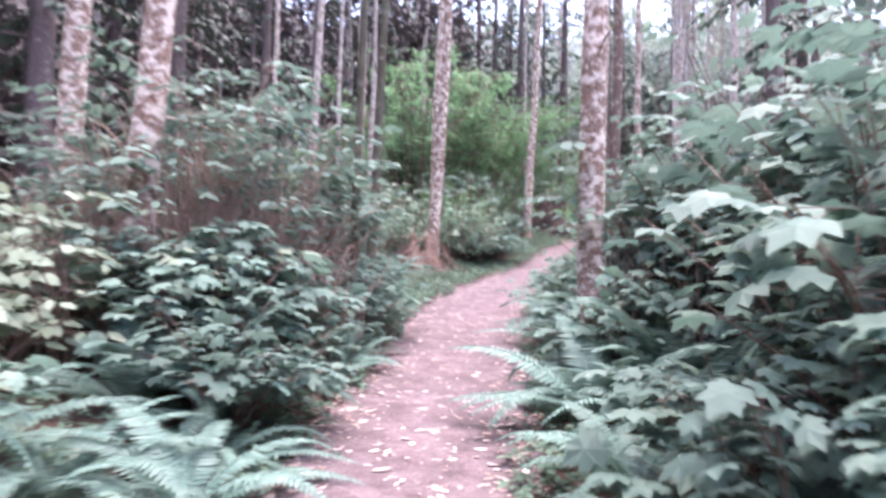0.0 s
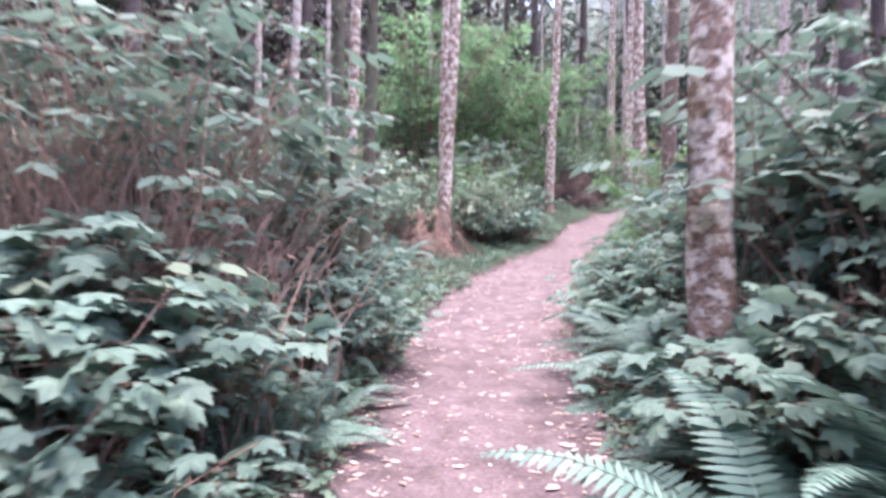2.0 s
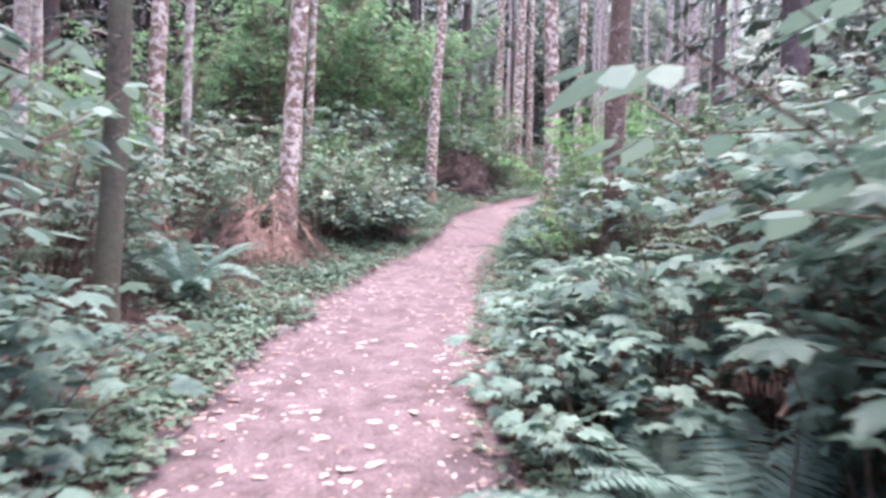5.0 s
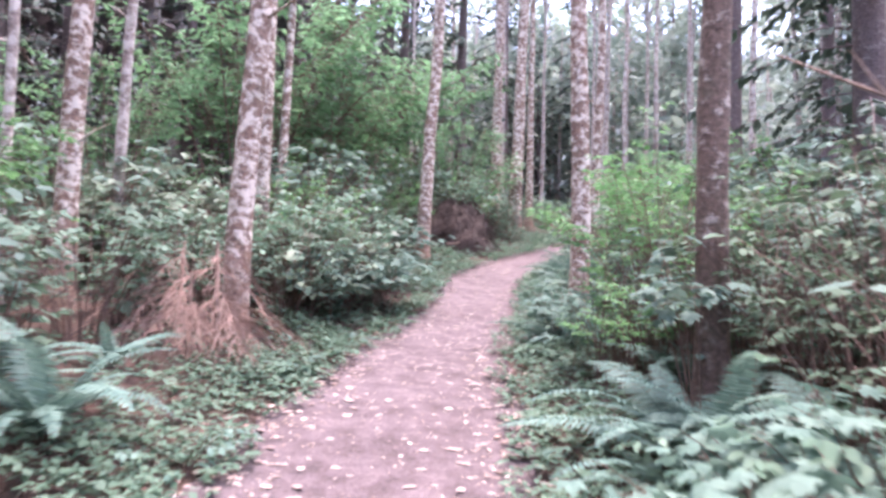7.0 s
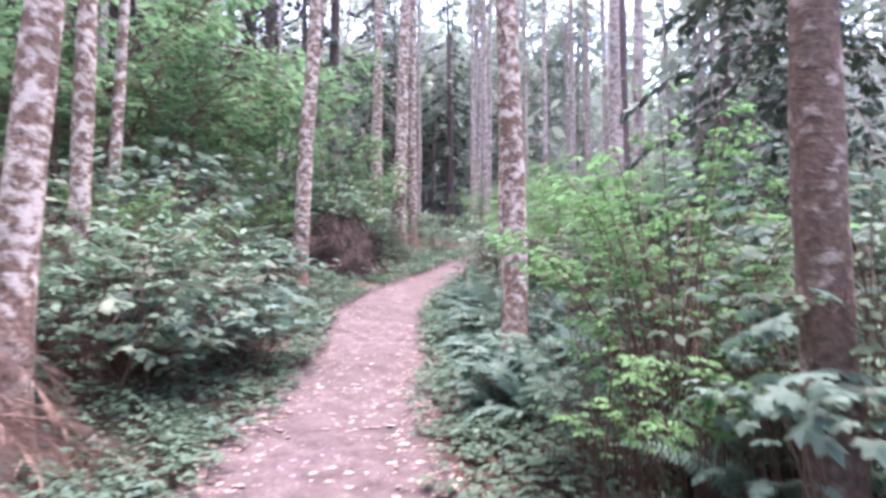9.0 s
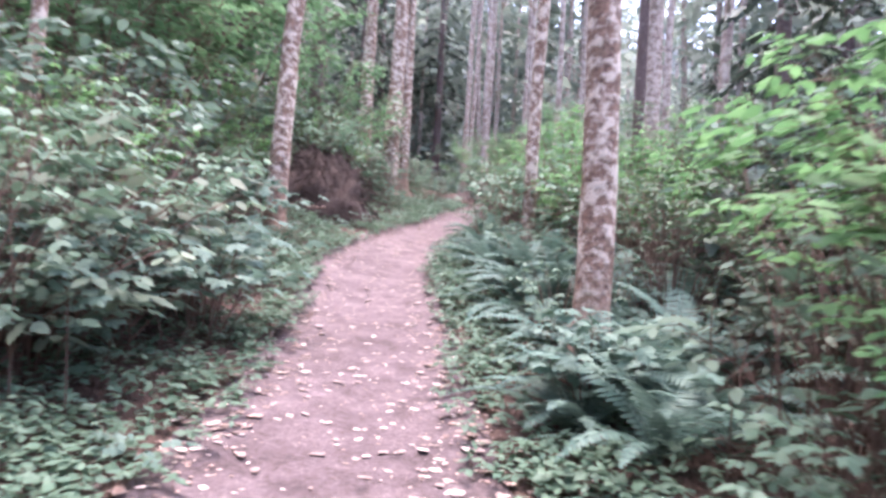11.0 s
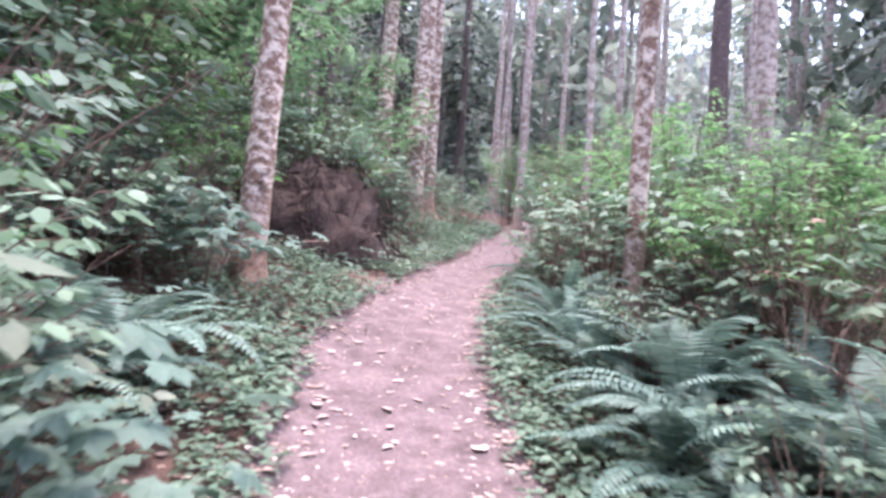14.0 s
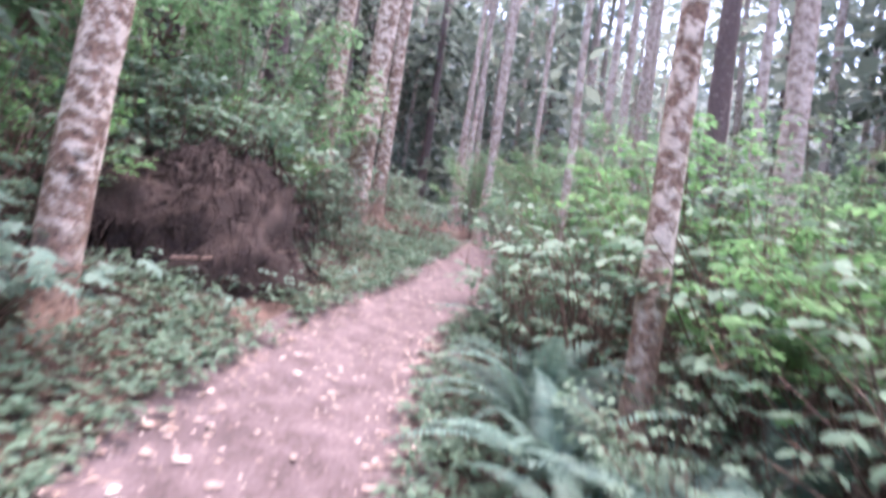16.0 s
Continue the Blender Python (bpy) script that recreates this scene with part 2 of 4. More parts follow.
def make_ground():
    xs, ys = spread(-9, 14, 0.25, 420), spread(-6, 36, 0.25, 420)
    b = Build()
    verts = []
    for y in ys:
        for x in xs:
            z = lie(x, y)
            d = abs(off_path(x, y))
            verts.append((x, y, z - 0.09 * min(1.0, max(0.0, (half_width(y) + 0.12 - d) / 0.3))))
    w = len(xs)
    faces = [(j * w + i, j * w + i + 1, (j + 1) * w + i + 1, (j + 1) * w + i) for j in range(len(ys) - 1) for i in range(w - 1)]
    b.add(verts, faces)
    tagged(new("ground", b.mesh("ground", M_SOIL, smooth=True)), "dark brown forest soil under undergrowth beside the path", "ground", kind="structure")


def tread(x, y):
    """Height of the path's worn surface, or of the ground beside it."""
    d = off_path(x, y)
    u = min(1.0, abs(d) / (half_width(y) + 0.14))
    lift = 0.02 - 0.035 * (1 - u * u) + 0.012 * noise.noise((x * 3, y * 3, 1)) + 0.006 * noise.noise((x * 11, y * 11, 1))
    return lie(x, y) + (lift if u < 0.97 else 0.0)


def make_path():
    b = Build()
    verts, rows, cols = [], [], 17
    ys = np.arange(-7, 38, 0.12)
    for y in ys:
        s = path_slope(y)
        nx, ny = 1 / math.sqrt(1 + s * s), -s / math.sqrt(1 + s * s)
        wl = half_width(y) + 0.14 + 0.14 * noise.noise((y * 1.3, 3.0, 0)) + 0.06 * noise.noise((y * 5, 3.0, 0))
        wr = half_width(y) + 0.14 + 0.14 * noise.noise((y * 1.3, 9.0, 0)) + 0.06 * noise.noise((y * 5, 9.0, 0))
        for k in range(cols):
            u = k / (cols - 1) * 2 - 1
            d = u * (wr if u > 0 else wl)
            x, yy = path_x(y) + d * nx, y + d * ny
            lift = 0.02 - 0.035 * (1 - u * u) + 0.012 * noise.noise((x * 3, yy * 3, 1)) + 0.006 * noise.noise((x * 11, yy * 11, 1))
            verts.append((x, yy, lie(x, yy) + (lift if abs(u) < 0.99 else -0.03)))
    n = len(ys)
    b.add(verts, [(j * cols + i, j * cols + i + 1, (j + 1) * cols + i + 1, (j + 1) * cols + i) for j in range(n - 1) for i in range(cols - 1)])
    tagged(new("path", b.mesh("path", M_DIRT, smooth=True)), "trodden pinkish-brown dirt footpath strewn with fallen leaves", "path", kind="structure")


def leaf_shape(b, at, way, up, size, kind, mat=0):
    """One leaf with its tip along way. kind: 0 simple folded leaf, 1 lobed broad leaf, 2 small two-triangle leaf."""
    way = Vector(way).normalized()
    side = way.cross(Vector(up))
    if side.length < 1e-4:
        side = way.orthogonal()
    side.normalize()
    up = side.cross(way)
    at = Vector(at)
    P = lambda l, s, h: tuple(at + way * (l * size) + side * (s * size) + up * (h * size))
    if kind == 1:
        out = [(0.0, 0.0, 0.0), (-0.12, 0.26, -0.03), (0.2, 0.54, -0.10), (0.33, 0.33, 0.0), (0.66, 0.44, -0.10), (0.68, 0.2, -0.01), (1.0, 0.0, -0.16)]
        pts = [P(*o) for o in out] + [P(l, -s, h) for l, s, h in out[1:-1]] + [P(0.36, 0.0, 0.05)]
        ring = [0, 1, 2, 3, 4, 5, 6, 11, 10, 9, 8, 7]
        b.add(pts, [(12, ring[(i + 1) % 12], ring[i]) for i in range(12)], mat)
    elif kind == 0:
        b.add([P(0, 0, 0.02), P(0.28, 0.27, -0.03), P(0.66, 0.2, -0.07), P(1, 0, -0.12), P(0.66, -0.2, -0.07), P(0.28, -0.27, -0.03)],
              [(0, 3, 2, 1), (0, 5, 4, 3)], mat)
    else:
        b.add([P(0, 0, 0), P(0.45, 0.27, -0.03), P(1, 0, -0.1), P(0.45, -0.27, -0.03)], [(0, 2, 1), (0, 3, 2)], mat)


def make_litter(name, mat, count, label, pick, size):
    rng = random.Random(name)
    b = Build()
    for _ in range(count):
        x, y = pick(rng)
        z = tread(x, y) + 0.008
        a = rng.uniform(0, 6.283)
        up = Vector((rng.gauss(0, 0.12), rng.gauss(0, 0.12), 1))
        big = size * rng.choice((0.35, 0.5, 0.7, 0.9, 1.25)) * rng.uniform(0.8, 1.15)
        wide, curl = rng.uniform(0.55, 1.25), rng.uniform(0.0, 0.09)
        way, side = Vector((math.cos(a), math.sin(a), 0)), Vector((-math.sin(a), math.cos(a), 0))
        rim = []
        for l, w, h in ((0, 0, 0), (0.22, 0.24, 1), (0.42, 0.36, 0.6), (0.58, 0.22, 0.5), (0.78, 0.27, 1), (1, 0.02, 1.3), (0.72, -0.24, 0.8), (0.5, -0.2, 0.3), (0.36, -0.36, 1), (0.14, -0.22, 0.5)):
            q = Vector((x, y, z - 0.004)) + way * (l * big * rng.uniform(0.85, 1.1)) + side * (w * wide * big * rng.uniform(0.7, 1.2))
            rim.append((q.x, q.y, q.z + h * curl * big * rng.uniform(0.3, 1.0) + (q.x - x) * up.x * 0.5))
        mid = Vector((x, y, z)) + way * (0.48 * big)
        b.add(rim + [tuple(mid)], [(10, i, (i + 1) % 10) for i in range(10)])
    return tagged(new(name, b.mesh(name, mat)), label, "leaf litter", kind="stuff")


def on_path(rng):
    y = rng.uniform(-4, 32)
    u = rng.choice((rng.uniform(-1, 1), rng.choice((-1, 1)) * rng.uniform(0.55, 1.1)))
    return path_x(y) + u * (half_width(y) + 0.05), y


def beside_path(rng):
    y = rng.uniform(-4, 30)
    u = rng.choice((-1, 1)) * (half_width(y) - 0.12 + abs(rng.gauss(0, 0.45)))
    return path_x(y) + u, y


# ---------------------------------------------------------------- plants
def thing(name, label, category, group="", **parts):
    """An Empty at the base with its part meshes."""
    root = tagged(new(name), label, category, group)
    for part, me in parts.items():
        child = new(part, me)
        child.parent = root
    return root


def place(ob, x, y, turn, size, tip=0.0, sink=0.02, tall=1.0):
    return Matrix.LocRotScale((x, y, lie(x, y) - sink), Euler((tip, tip * 0.6, turn)), (size, size, size * tall))


def shrub_parts(seed, canes, height, spread_r, leaves, size, kind, low, mat_leaf, mat_cane, thick=0.008, flat=0.35, twigs=0, tiers=False):
    """Arching canes with leaves that lie mostly level, each with its own stalk."""
    rng = random.Random(seed)
    cb, lb = Build(), Build()
    lines = []
    for c in range(canes):
        a = rng.uniform(0, 6.283)
        r = spread_r * math.sqrt(rng.uniform(0.05, 1))
        h = height * rng.uniform(0.6, 1.05) * (1 - 0.3 * (r / spread_r) ** 2)
        b0 = (0.14 * math.cos(a) * r / 0.5, 0.14 * math.sin(a) * r / 0.5)
        pts = []
        for i in range(5):
            s = i / 4
            pts.append((b0[0] + math.cos(a) * r * s ** 1.6 + rng.gauss(0, 0.02) * s, b0[1] + math.sin(a) * r * s ** 1.6 + rng.gauss(0, 0.02) * s,
                        h * (s * 1.25 - 0.25 * s ** 3) - 0.05 * (1 - s)))
        cb.tube(pts, [thick * (1.1 - 0.8 * i / 4) for i in range(5)], 3)
        lines.append(pts)
    for k in range(twigs):
        a, r = rng.uniform(0, 6.283), spread_r * math.sqrt(rng.random()) * 0.9
        h = height * rng.uniform(0.3, 0.75)
        x, y = r * math.cos(a), r * math.sin(a)
        cb.tube([(x, y, -0.05), (x + rng.gauss(0, 0.08), y + rng.gauss(0, 0.08), h * 0.5), (x + rng.gauss(0, 0.22), y + rng.gauss(0, 0.22), h)], [thick * 0.7, thick * 0.55, thick * 0.25], 3)
    if kind != 1:
        for k in range(leaves // 5):
            pts = rng.choice(lines)
            s = low + (1 - low) * rng.random() ** 0.75
            i = min(3, int(s * 4))
            p = Vector(pts[i]).lerp(Vector(pts[i + 1]), s * 4 - i)
            a = math.atan2(p.y, p.x) + rng.gauss(0, 1.1)
            reach = rng.uniform(1.6, 3.4) * size * (1.5 if tiers else 1)
            q = p + Vector((math.cos(a) * reach, math.sin(a) * reach, rng.uniform(-0.25, 0.3) * reach))
            cb.blade(p, q, max(0.002, thick * 0.3))
            up = Vector((rng.gauss(0, flat * 0.7), rng.gauss(0, flat * 0.7), 1))
            for f, turn in ((1.0, 0.0), (0.82, 0.95), (0.82, -0.95), (0.42, 1.1), (0.42, -1.1)):
                w = a + turn + rng.gauss(0, 0.2)
                leaf_shape(lb, p.lerp(q, f), (math.cos(w), math.sin(w), rng.uniform(-0.5, -0.05)), up + Vector((rng.gauss(0, 0.12), rng.gauss(0, 0.12), 0)),
                           size * rng.uniform(0.75, 1.3), kind)
        leaves = 0
    for k in range(leaves):
        pts = rng.choice(lines)
        s = low + (1 - low) * rng.random() ** 0.75
        i = min(3, int(s * 4))
        p = Vector(pts[i]).lerp(Vector(pts[i + 1]), s * 4 - i)
        a = rng.uniform(0, 6.283)
        reach = rng.uniform(0.4, 2.0) * size * (1.6 if tiers else 1)
        q = p + Vector((math.cos(a) * reach, math.sin(a) * reach, rng.uniform(-0.1, 0.5) * size))
        if reach > 0.05 and kind == 1:
            cb.blade(p, q, 0.0022)
        up = Vector((rng.gauss(0, flat), rng.gauss(0, flat), 1))
        leaf_shape(lb, q, (math.cos(a + rng.gauss(0, 0.5)), math.sin(a + rng.gauss(0, 0.5)), rng.uniform(-0.55, 0.1)), up, size * rng.uniform(0.55, 1.25), kind)
    foliage = lb.mesh("foliage", mat_leaf)
    return cb.mesh("cane", mat_cane), foliage


def shrub_kind(name, label, category, count, seed, **how):
    made = []
    for i in range(count):
        cane, foliage = shrub_parts(seed + i, **how)
        made.append(thing(name, label, category, "undergrowth beside the path", canes=cane, foliage=foliage))
        tagged(made[-1].children[1], kind="stuff")
    return made


def frond_mesh(rng, length, rise, droop, pairs=30):
    b = Build()
    pts, p, n = [], Vector((0, 0, 0)), 14
    for i in range(n + 1):
        s = i / n
        pts.append(tuple(p))
        w = rise - droop * s ** 1.3
        p = p + Vector((math.cos(w), 0.012 * math.sin(s * 4), math.sin(w))) * (length / n)
    b.tube(pts, [0.0045 * (1.1 - i / n) + 0.0008 for i in range(n + 1)], 3)
    for k in range(pairs):
        s = 0.13 + 0.87 * k / pairs
        i = min(n - 1, int(s * n))
        q = Vector(pts[i]).lerp(Vector(pts[i + 1]), s * n - i)
        along = (Vector(pts[i + 1]) - Vector(pts[i])).normalized()
        reach = length * 0.125 * min(1.0, 0.45 + 2.6 * (s - 0.13)) * (1 - s ** 3.2) + 0.008
        for sg in (1, -1):
            side = Vector((0, sg, 0))
            up = along.cross(side) * sg * -1
            way = (side + along * 0.32 - up * rng.uniform(-0.25, 0.15) * 0.6 + Vector((0, 0, -0.18))).normalized()
            wide = along * (length * 0.87 / pairs * 0.46)
            tip = q + way * reach * rng.uniform(0.88, 1.08)
            m = q.lerp(tip, 0.42)
            b.add([tuple(q - wide * 0.7), tuple(q + wide * 0.7), tuple(m + wide * 1.0), tuple(tip), tuple(m - wide * 0.8)], [(0, 1, 2, 4), (4, 2, 3)])
    return b.mesh("frond", M_FERN)


FERN_RNG = random.Random(5)
FRONDS = [frond_mesh(FERN_RNG, 1.0, r, d) for r, d in ((1.1, 1.65), (0.85, 1.35), (1.25, 1.5), (0.6, 0.95), (1.0, 1.95))]
CROWN = Build()
for k in range(9):
    CROWN.tube([(0, 0, -0.04), (0.05 * math.cos(k * 0.7), 0.05 * math.sin(k * 0.7), 0.06)], [0.02, 0.008], 4)
CROWN = CROWN.mesh("crown", M_CANE)


def fern(x, y, size, count, seed, lean=0.0):
    rng = random.Random(seed)
    root = tagged(new("sword_fern"), "blue-green sword fern with long arching fronds", "fern", "sword ferns beside the path")
    root.matrix_world = Matrix.LocRotScale((x, y, lie(x, y) - 0.01), Euler((0, lean, rng.uniform(0, 6.28))), None)
    c = new("crown", CROWN)
    c.parent = root
    for k in range(count):
        f = new("frond", FRONDS[rng.randrange(5)])
        f.parent = root
        s = size * rng.uniform(0.7, 1.12)
        f.matrix_basis = Matrix.LocRotScale((0, 0, 0), Euler((rng.gauss(0, 0.12), rng.gauss(0.05, 0.14), 6.283 * (k + rng.uniform(-0.35, 0.35)) / count)), (s, s, s))
    return root


def make_ground_cover():
    rng = random.Random(12)
    b = Build()
    n = 0
    while n < 19000:
        y = rng.uniform(0, 30)
        side = rng.choice((-1, 1))
        d = half_width(y) - 0.06 + abs(rng.gauss(0, 1.0))
        x = path_x(y) + side * d
        if y < 7 and rng.random() < 0.3:
            continue
        clump = noise.noise((x * 1.1, y * 1.1, 7.0))
        if rng.random() > 0.75 + clump * 1.2 or (d < half_width(y) + 0.1 and rng.random() < 0.5):
            continue
        n += 1
        z = lie(x, y)
        h = rng.uniform(0.05, 0.13) + 0.12 * max(0, clump) + 0.10 * min(1.0, max(0.0, d - half_width(y) - 0.1))
        top = (x + rng.gauss(0, 0.04), y + rng.gauss(0, 0.04), z + h)
        b.blade((x, y, z - 0.02), top, 0.003, 1)
        a0 = rng.uniform(0, 6.28)
        m = rng.randint(3, 6)
        for k in range(m):
            a = a0 + k * 6.283 / m + rng.gauss(0, 0.25)
            w = rng.uniform(0.45, 1.0)
            leaf_shape(b, (top[0], top[1], top[2] - h * (1 - w) * 0.7), (math.cos(a), math.sin(a), rng.uniform(-0.4, 0.25)),
                       (rng.gauss(0, 0.3), rng.gauss(0, 0.3), 1), rng.uniform(0.038, 0.088), 2)
    tagged(new("ground_cover", b.mesh("ground_cover", M_COVER, M_CANE)), "low green leafy herbs creeping over the path edges", "ground cover", kind="stuff")


# ---------------------------------------------------------------- trees
def crown_mesh(seed, count, size, mat, lo, hi, wide):
    rng = random.Random(seed)
    b = Build()
    clumps = [(rng.gauss(0, wide * 0.5), rng.gauss(0, wide * 0.5), rng.uniform(lo, hi)) for _ in range(34)]
    for _ in range(count):
        c = rng.choice(clumps)
        p = (c[0] + rng.gauss(0, 0.42), c[1] + rng.gauss(0, 0.42), c[2] + rng.gauss(0, 0.3))
        a = rng.uniform(0, 6.28)
        leaf_shape(b, p, (math.cos(a), math.sin(a), rng.uniform(-0.7, 0.1)), (rng.gauss(0, 0.4), rng.gauss(0, 0.4), 1), size * rng.uniform(0.7, 1.3), 2)
    limbs = Build()
    for c in clumps:
        limbs.tube([(0, 0, c[2] - 1.3), (c[0] * 0.5, c[1] * 0.5, c[2] - 0.5), c], [0.04, 0.025, 0.008], 4)
    return b.mesh("crown", mat), limbs.mesh("limbs", M_ALDER_FAR)


ALDER_CROWNS = [crown_mesh(40 + i, 260, 0.15, M_MAPLE, 11.0, 15.0, 1.8) for i in range(3)]


def alder(x, y, diameter, lean_x=0.0, lean_y=0.0, mat=None, height=15.5, knots=0, stubs=2, label="", crown=True):
    seed = int(abs(x) * 131 + abs(y) * 977)
    rng = random.Random(seed)
    b = Build()
    rings, sides = 64, 14
    verts = []
    for i in range(rings + 1):
        s = (i / rings) ** 1.5
        z = s * height - 0.15
        r = diameter / 2 * (1 - 0.72 * s) * (1 + 0.55 * math.exp(-max(z, 0) / 0.22))
        cx = lean_x * z + 0.05 * noise.noise((seed, z * 0.35, 0)) * min(1, z)
        cy = lean_y * z + 0.05 * noise.noise((seed, z * 0.35, 8)) * min(1, z)
        for k in range(sides):
            w = 2 * math.pi * k / sides
            rr = r * (1 + 0.09 * noise.noise((math.cos(w) * 1.4 + seed, math.sin(w) * 1.4, z * 2.2)) + 0.04 * noise.noise((math.cos(w) * 3 + seed, math.sin(w) * 3, z * 7)))
            rr += r * 0.25 * max(0, math.sin(w * 4 + seed)) * math.exp(-max(z, 0) / 0.15)
            verts.append((cx + rr * math.cos(w), cy + rr * math.sin(w), z))
    b.add(verts, [(i * sides + k, i * sides + (k + 1) % sides, (i + 1) * sides + (k + 1) % sides, (i + 1) * sides + k) for i in range(rings) for k in range(sides)])
    root = tagged(new("alder_tree"), label or "tall alder trunk with grey-white lichen blotched bark", "tree", "alders along the path")
    root.matrix_world = pose(x, y, lie(x, y) - 0.03)
    trunk = new("trunk", b.mesh("trunk", mat or M_ALDER, smooth=True))
    trunk.parent = root
    for k in range(stubs + knots):
        sb = Build()
        z = rng.uniform(1.2, 6.0) if k < stubs else rng.uniform(0.9, 2.4)
        a = rng.uniform(0, 6.28)
        r = diameter / 2 * (1 - 0.5 * (z / height) ** 0.67)
        base = Vector((lean_x * z, lean_y * z, z)) + Vector((math.cos(a), math.sin(a), 0)) * r * 0.6
        if k < stubs:
            reach = rng.uniform(0.15, 0.7)
            tip = base + Vector((math.cos(a) * reach, math.sin(a) * reach, rng.uniform(0.0, 0.35)))
            sb.tube([tuple(base), tuple(base.lerp(tip, 0.5) + Vector((0, 0, 0.03))), tuple(tip)], [0.018, 0.013, 0.005], 5)
        else:
            sb.tube([tuple(base - Vector((0, 0, 0.10))), tuple(base + Vector((math.cos(a), math.sin(a), 0)) * r * 0.35), tuple(base + Vector((0, 0, 0.10)))], [0.02, r * 0.42, 0.02], 8)
        s = new("branch_stub" if k < stubs else "knot", sb.mesh("branch_stub", mat or M_ALDER, smooth=True))
        s.parent = root
    if crown:
        cm, lm = ALDER_CROWNS[seed % 3]
        for nm, me in (("crown", cm), ("limb", lm)):
            c = new(nm, me)
            c.parent = root
            c.matrix_basis = Matrix.LocRotScale((lean_x * 11, lean_y * 11, 0), Euler((0, 0, seed % 7)), (1, 1, height / 15.5))
            tagged(c, kind="stuff")
    return root


def conifer_meshes(seed, height, reach, first, boughs, radius):
    rng = random.Random(seed)
    t, n = Build(), Build()
    hs = [0, 0.3, 1, 3, 6, 9, height]
    t.tube([(0.03 * rng.gauss(0, 1), 0.03 * rng.gauss(0, 1), h - 0.1) for h in hs], [radius * (1.25 if h == 0 else 1 - 0.85 * h / height) for h in hs], 10)
    for k in range(boughs):
        z = first + (height - first) * (k / boughs) ** 1.15
        a = rng.uniform(0, 6.28)
        L = reach * (1 - 0.8 * (z - first) / (height - first)) * rng.uniform(0.6, 1.1)
        pts = [(math.cos(a) * L * s, math.sin(a) * L * s, z + L * (0.12 * s - 0.5 * s * s)) for s in (0, 0.35, 0.7, 1)]
        t.tube(pts, [0.02, 0.014, 0.009, 0.003], 3)
        m = int(24 * L)
        for j in range(m):
            s = rng.uniform(0.15, 1.0)
            i = min(2, int(s / 0.34))
            p = Vector(pts[i]).lerp(Vector(pts[i + 1]), min(1, (s - i * 0.35) / 0.35))
            w = a + rng.choice((-1, 1)) * rng.uniform(0.5, 1.3)
            leaf_shape(n, p, (math.cos(w), math.sin(w), rng.uniform(-1.1, -0.2)), (rng.gauss(0, 0.3), rng.gauss(0, 0.3), 1), rng.uniform(0.12, 0.27), 2)
    return t.mesh("trunk", M_FIR, smooth=True), n.mesh("boughs", M_NEEDLE)


def root_mound(x, y):
    """Upturned root plate: a lumpy dark earth wall with hanging rootlets."""
    rng = random.Random(77)
    b = Build()
    verts, faces, na, nb = [], [], 40, 20
    for j in range(nb + 1):
        e = j / nb * math.pi * 0.52
        for i in range(na):
            a = i / na * 2 * math.pi
            d = Vector((math.cos(a) * math.cos(e), math.sin(a) * math.cos(e), math.sin(e)))
            r = 1 + 0.18 * noise.noise(d * 1.7 + Vector((3, 1, 0))) + 0.20 * noise.noise(d * 4.5) + 0.12 * noise.noise(d * 11)
            verts.append((d.x * r * 1.0, d.y * r * 0.75, d.z * r * 1.15 - 0.12))
    for j in range(nb):
        for i in range(na):
            faces.append((j * na + i, j * na + (i + 1) % na, (j + 1) * na + (i + 1) % na, (j + 1) * na + i))
    b.add(verts, faces)
    roots = Build()
    for k in range(700):
        v = Vector(rng.choice(verts[:na * 17]))
        v *= rng.uniform(0.98, 1.16)
        drop = rng.uniform(-0.1, 0.6)
        end = (v.x + rng.gauss(0, 0.12) + v.x * 0.12, v.y + rng.gauss(0, 0.12) + v.y * 0.12, max(0.0, v.z - drop))
        roots.tube([tuple(v), ((v.x + end[0]) / 2 + rng.gauss(0, 0.05), (v.y + end[1]) / 2 + rng.gauss(0, 0.05), v.z - drop * 0.3), end], [0.010, 0.007, 0.002], 3)
    root = tagged(new("root_mound"), "dark brown upturned root plate with hanging rootlets", "root mound")
    root.matrix_world = pose(x, y, lie(x, y) - 0.1, 0, 0, 40) @ Matrix.Diagonal((1.2, 1.15, 1.1, 1))
    for nm, bb, mt in (("earth", b, M_ROOT), ("rootlets", roots, M_ROOT)):
        o = new(nm, bb.mesh(nm, mt, smooth=nm == "earth"))
        o.parent = root
    tagged(root.children[1], kind="stuff")


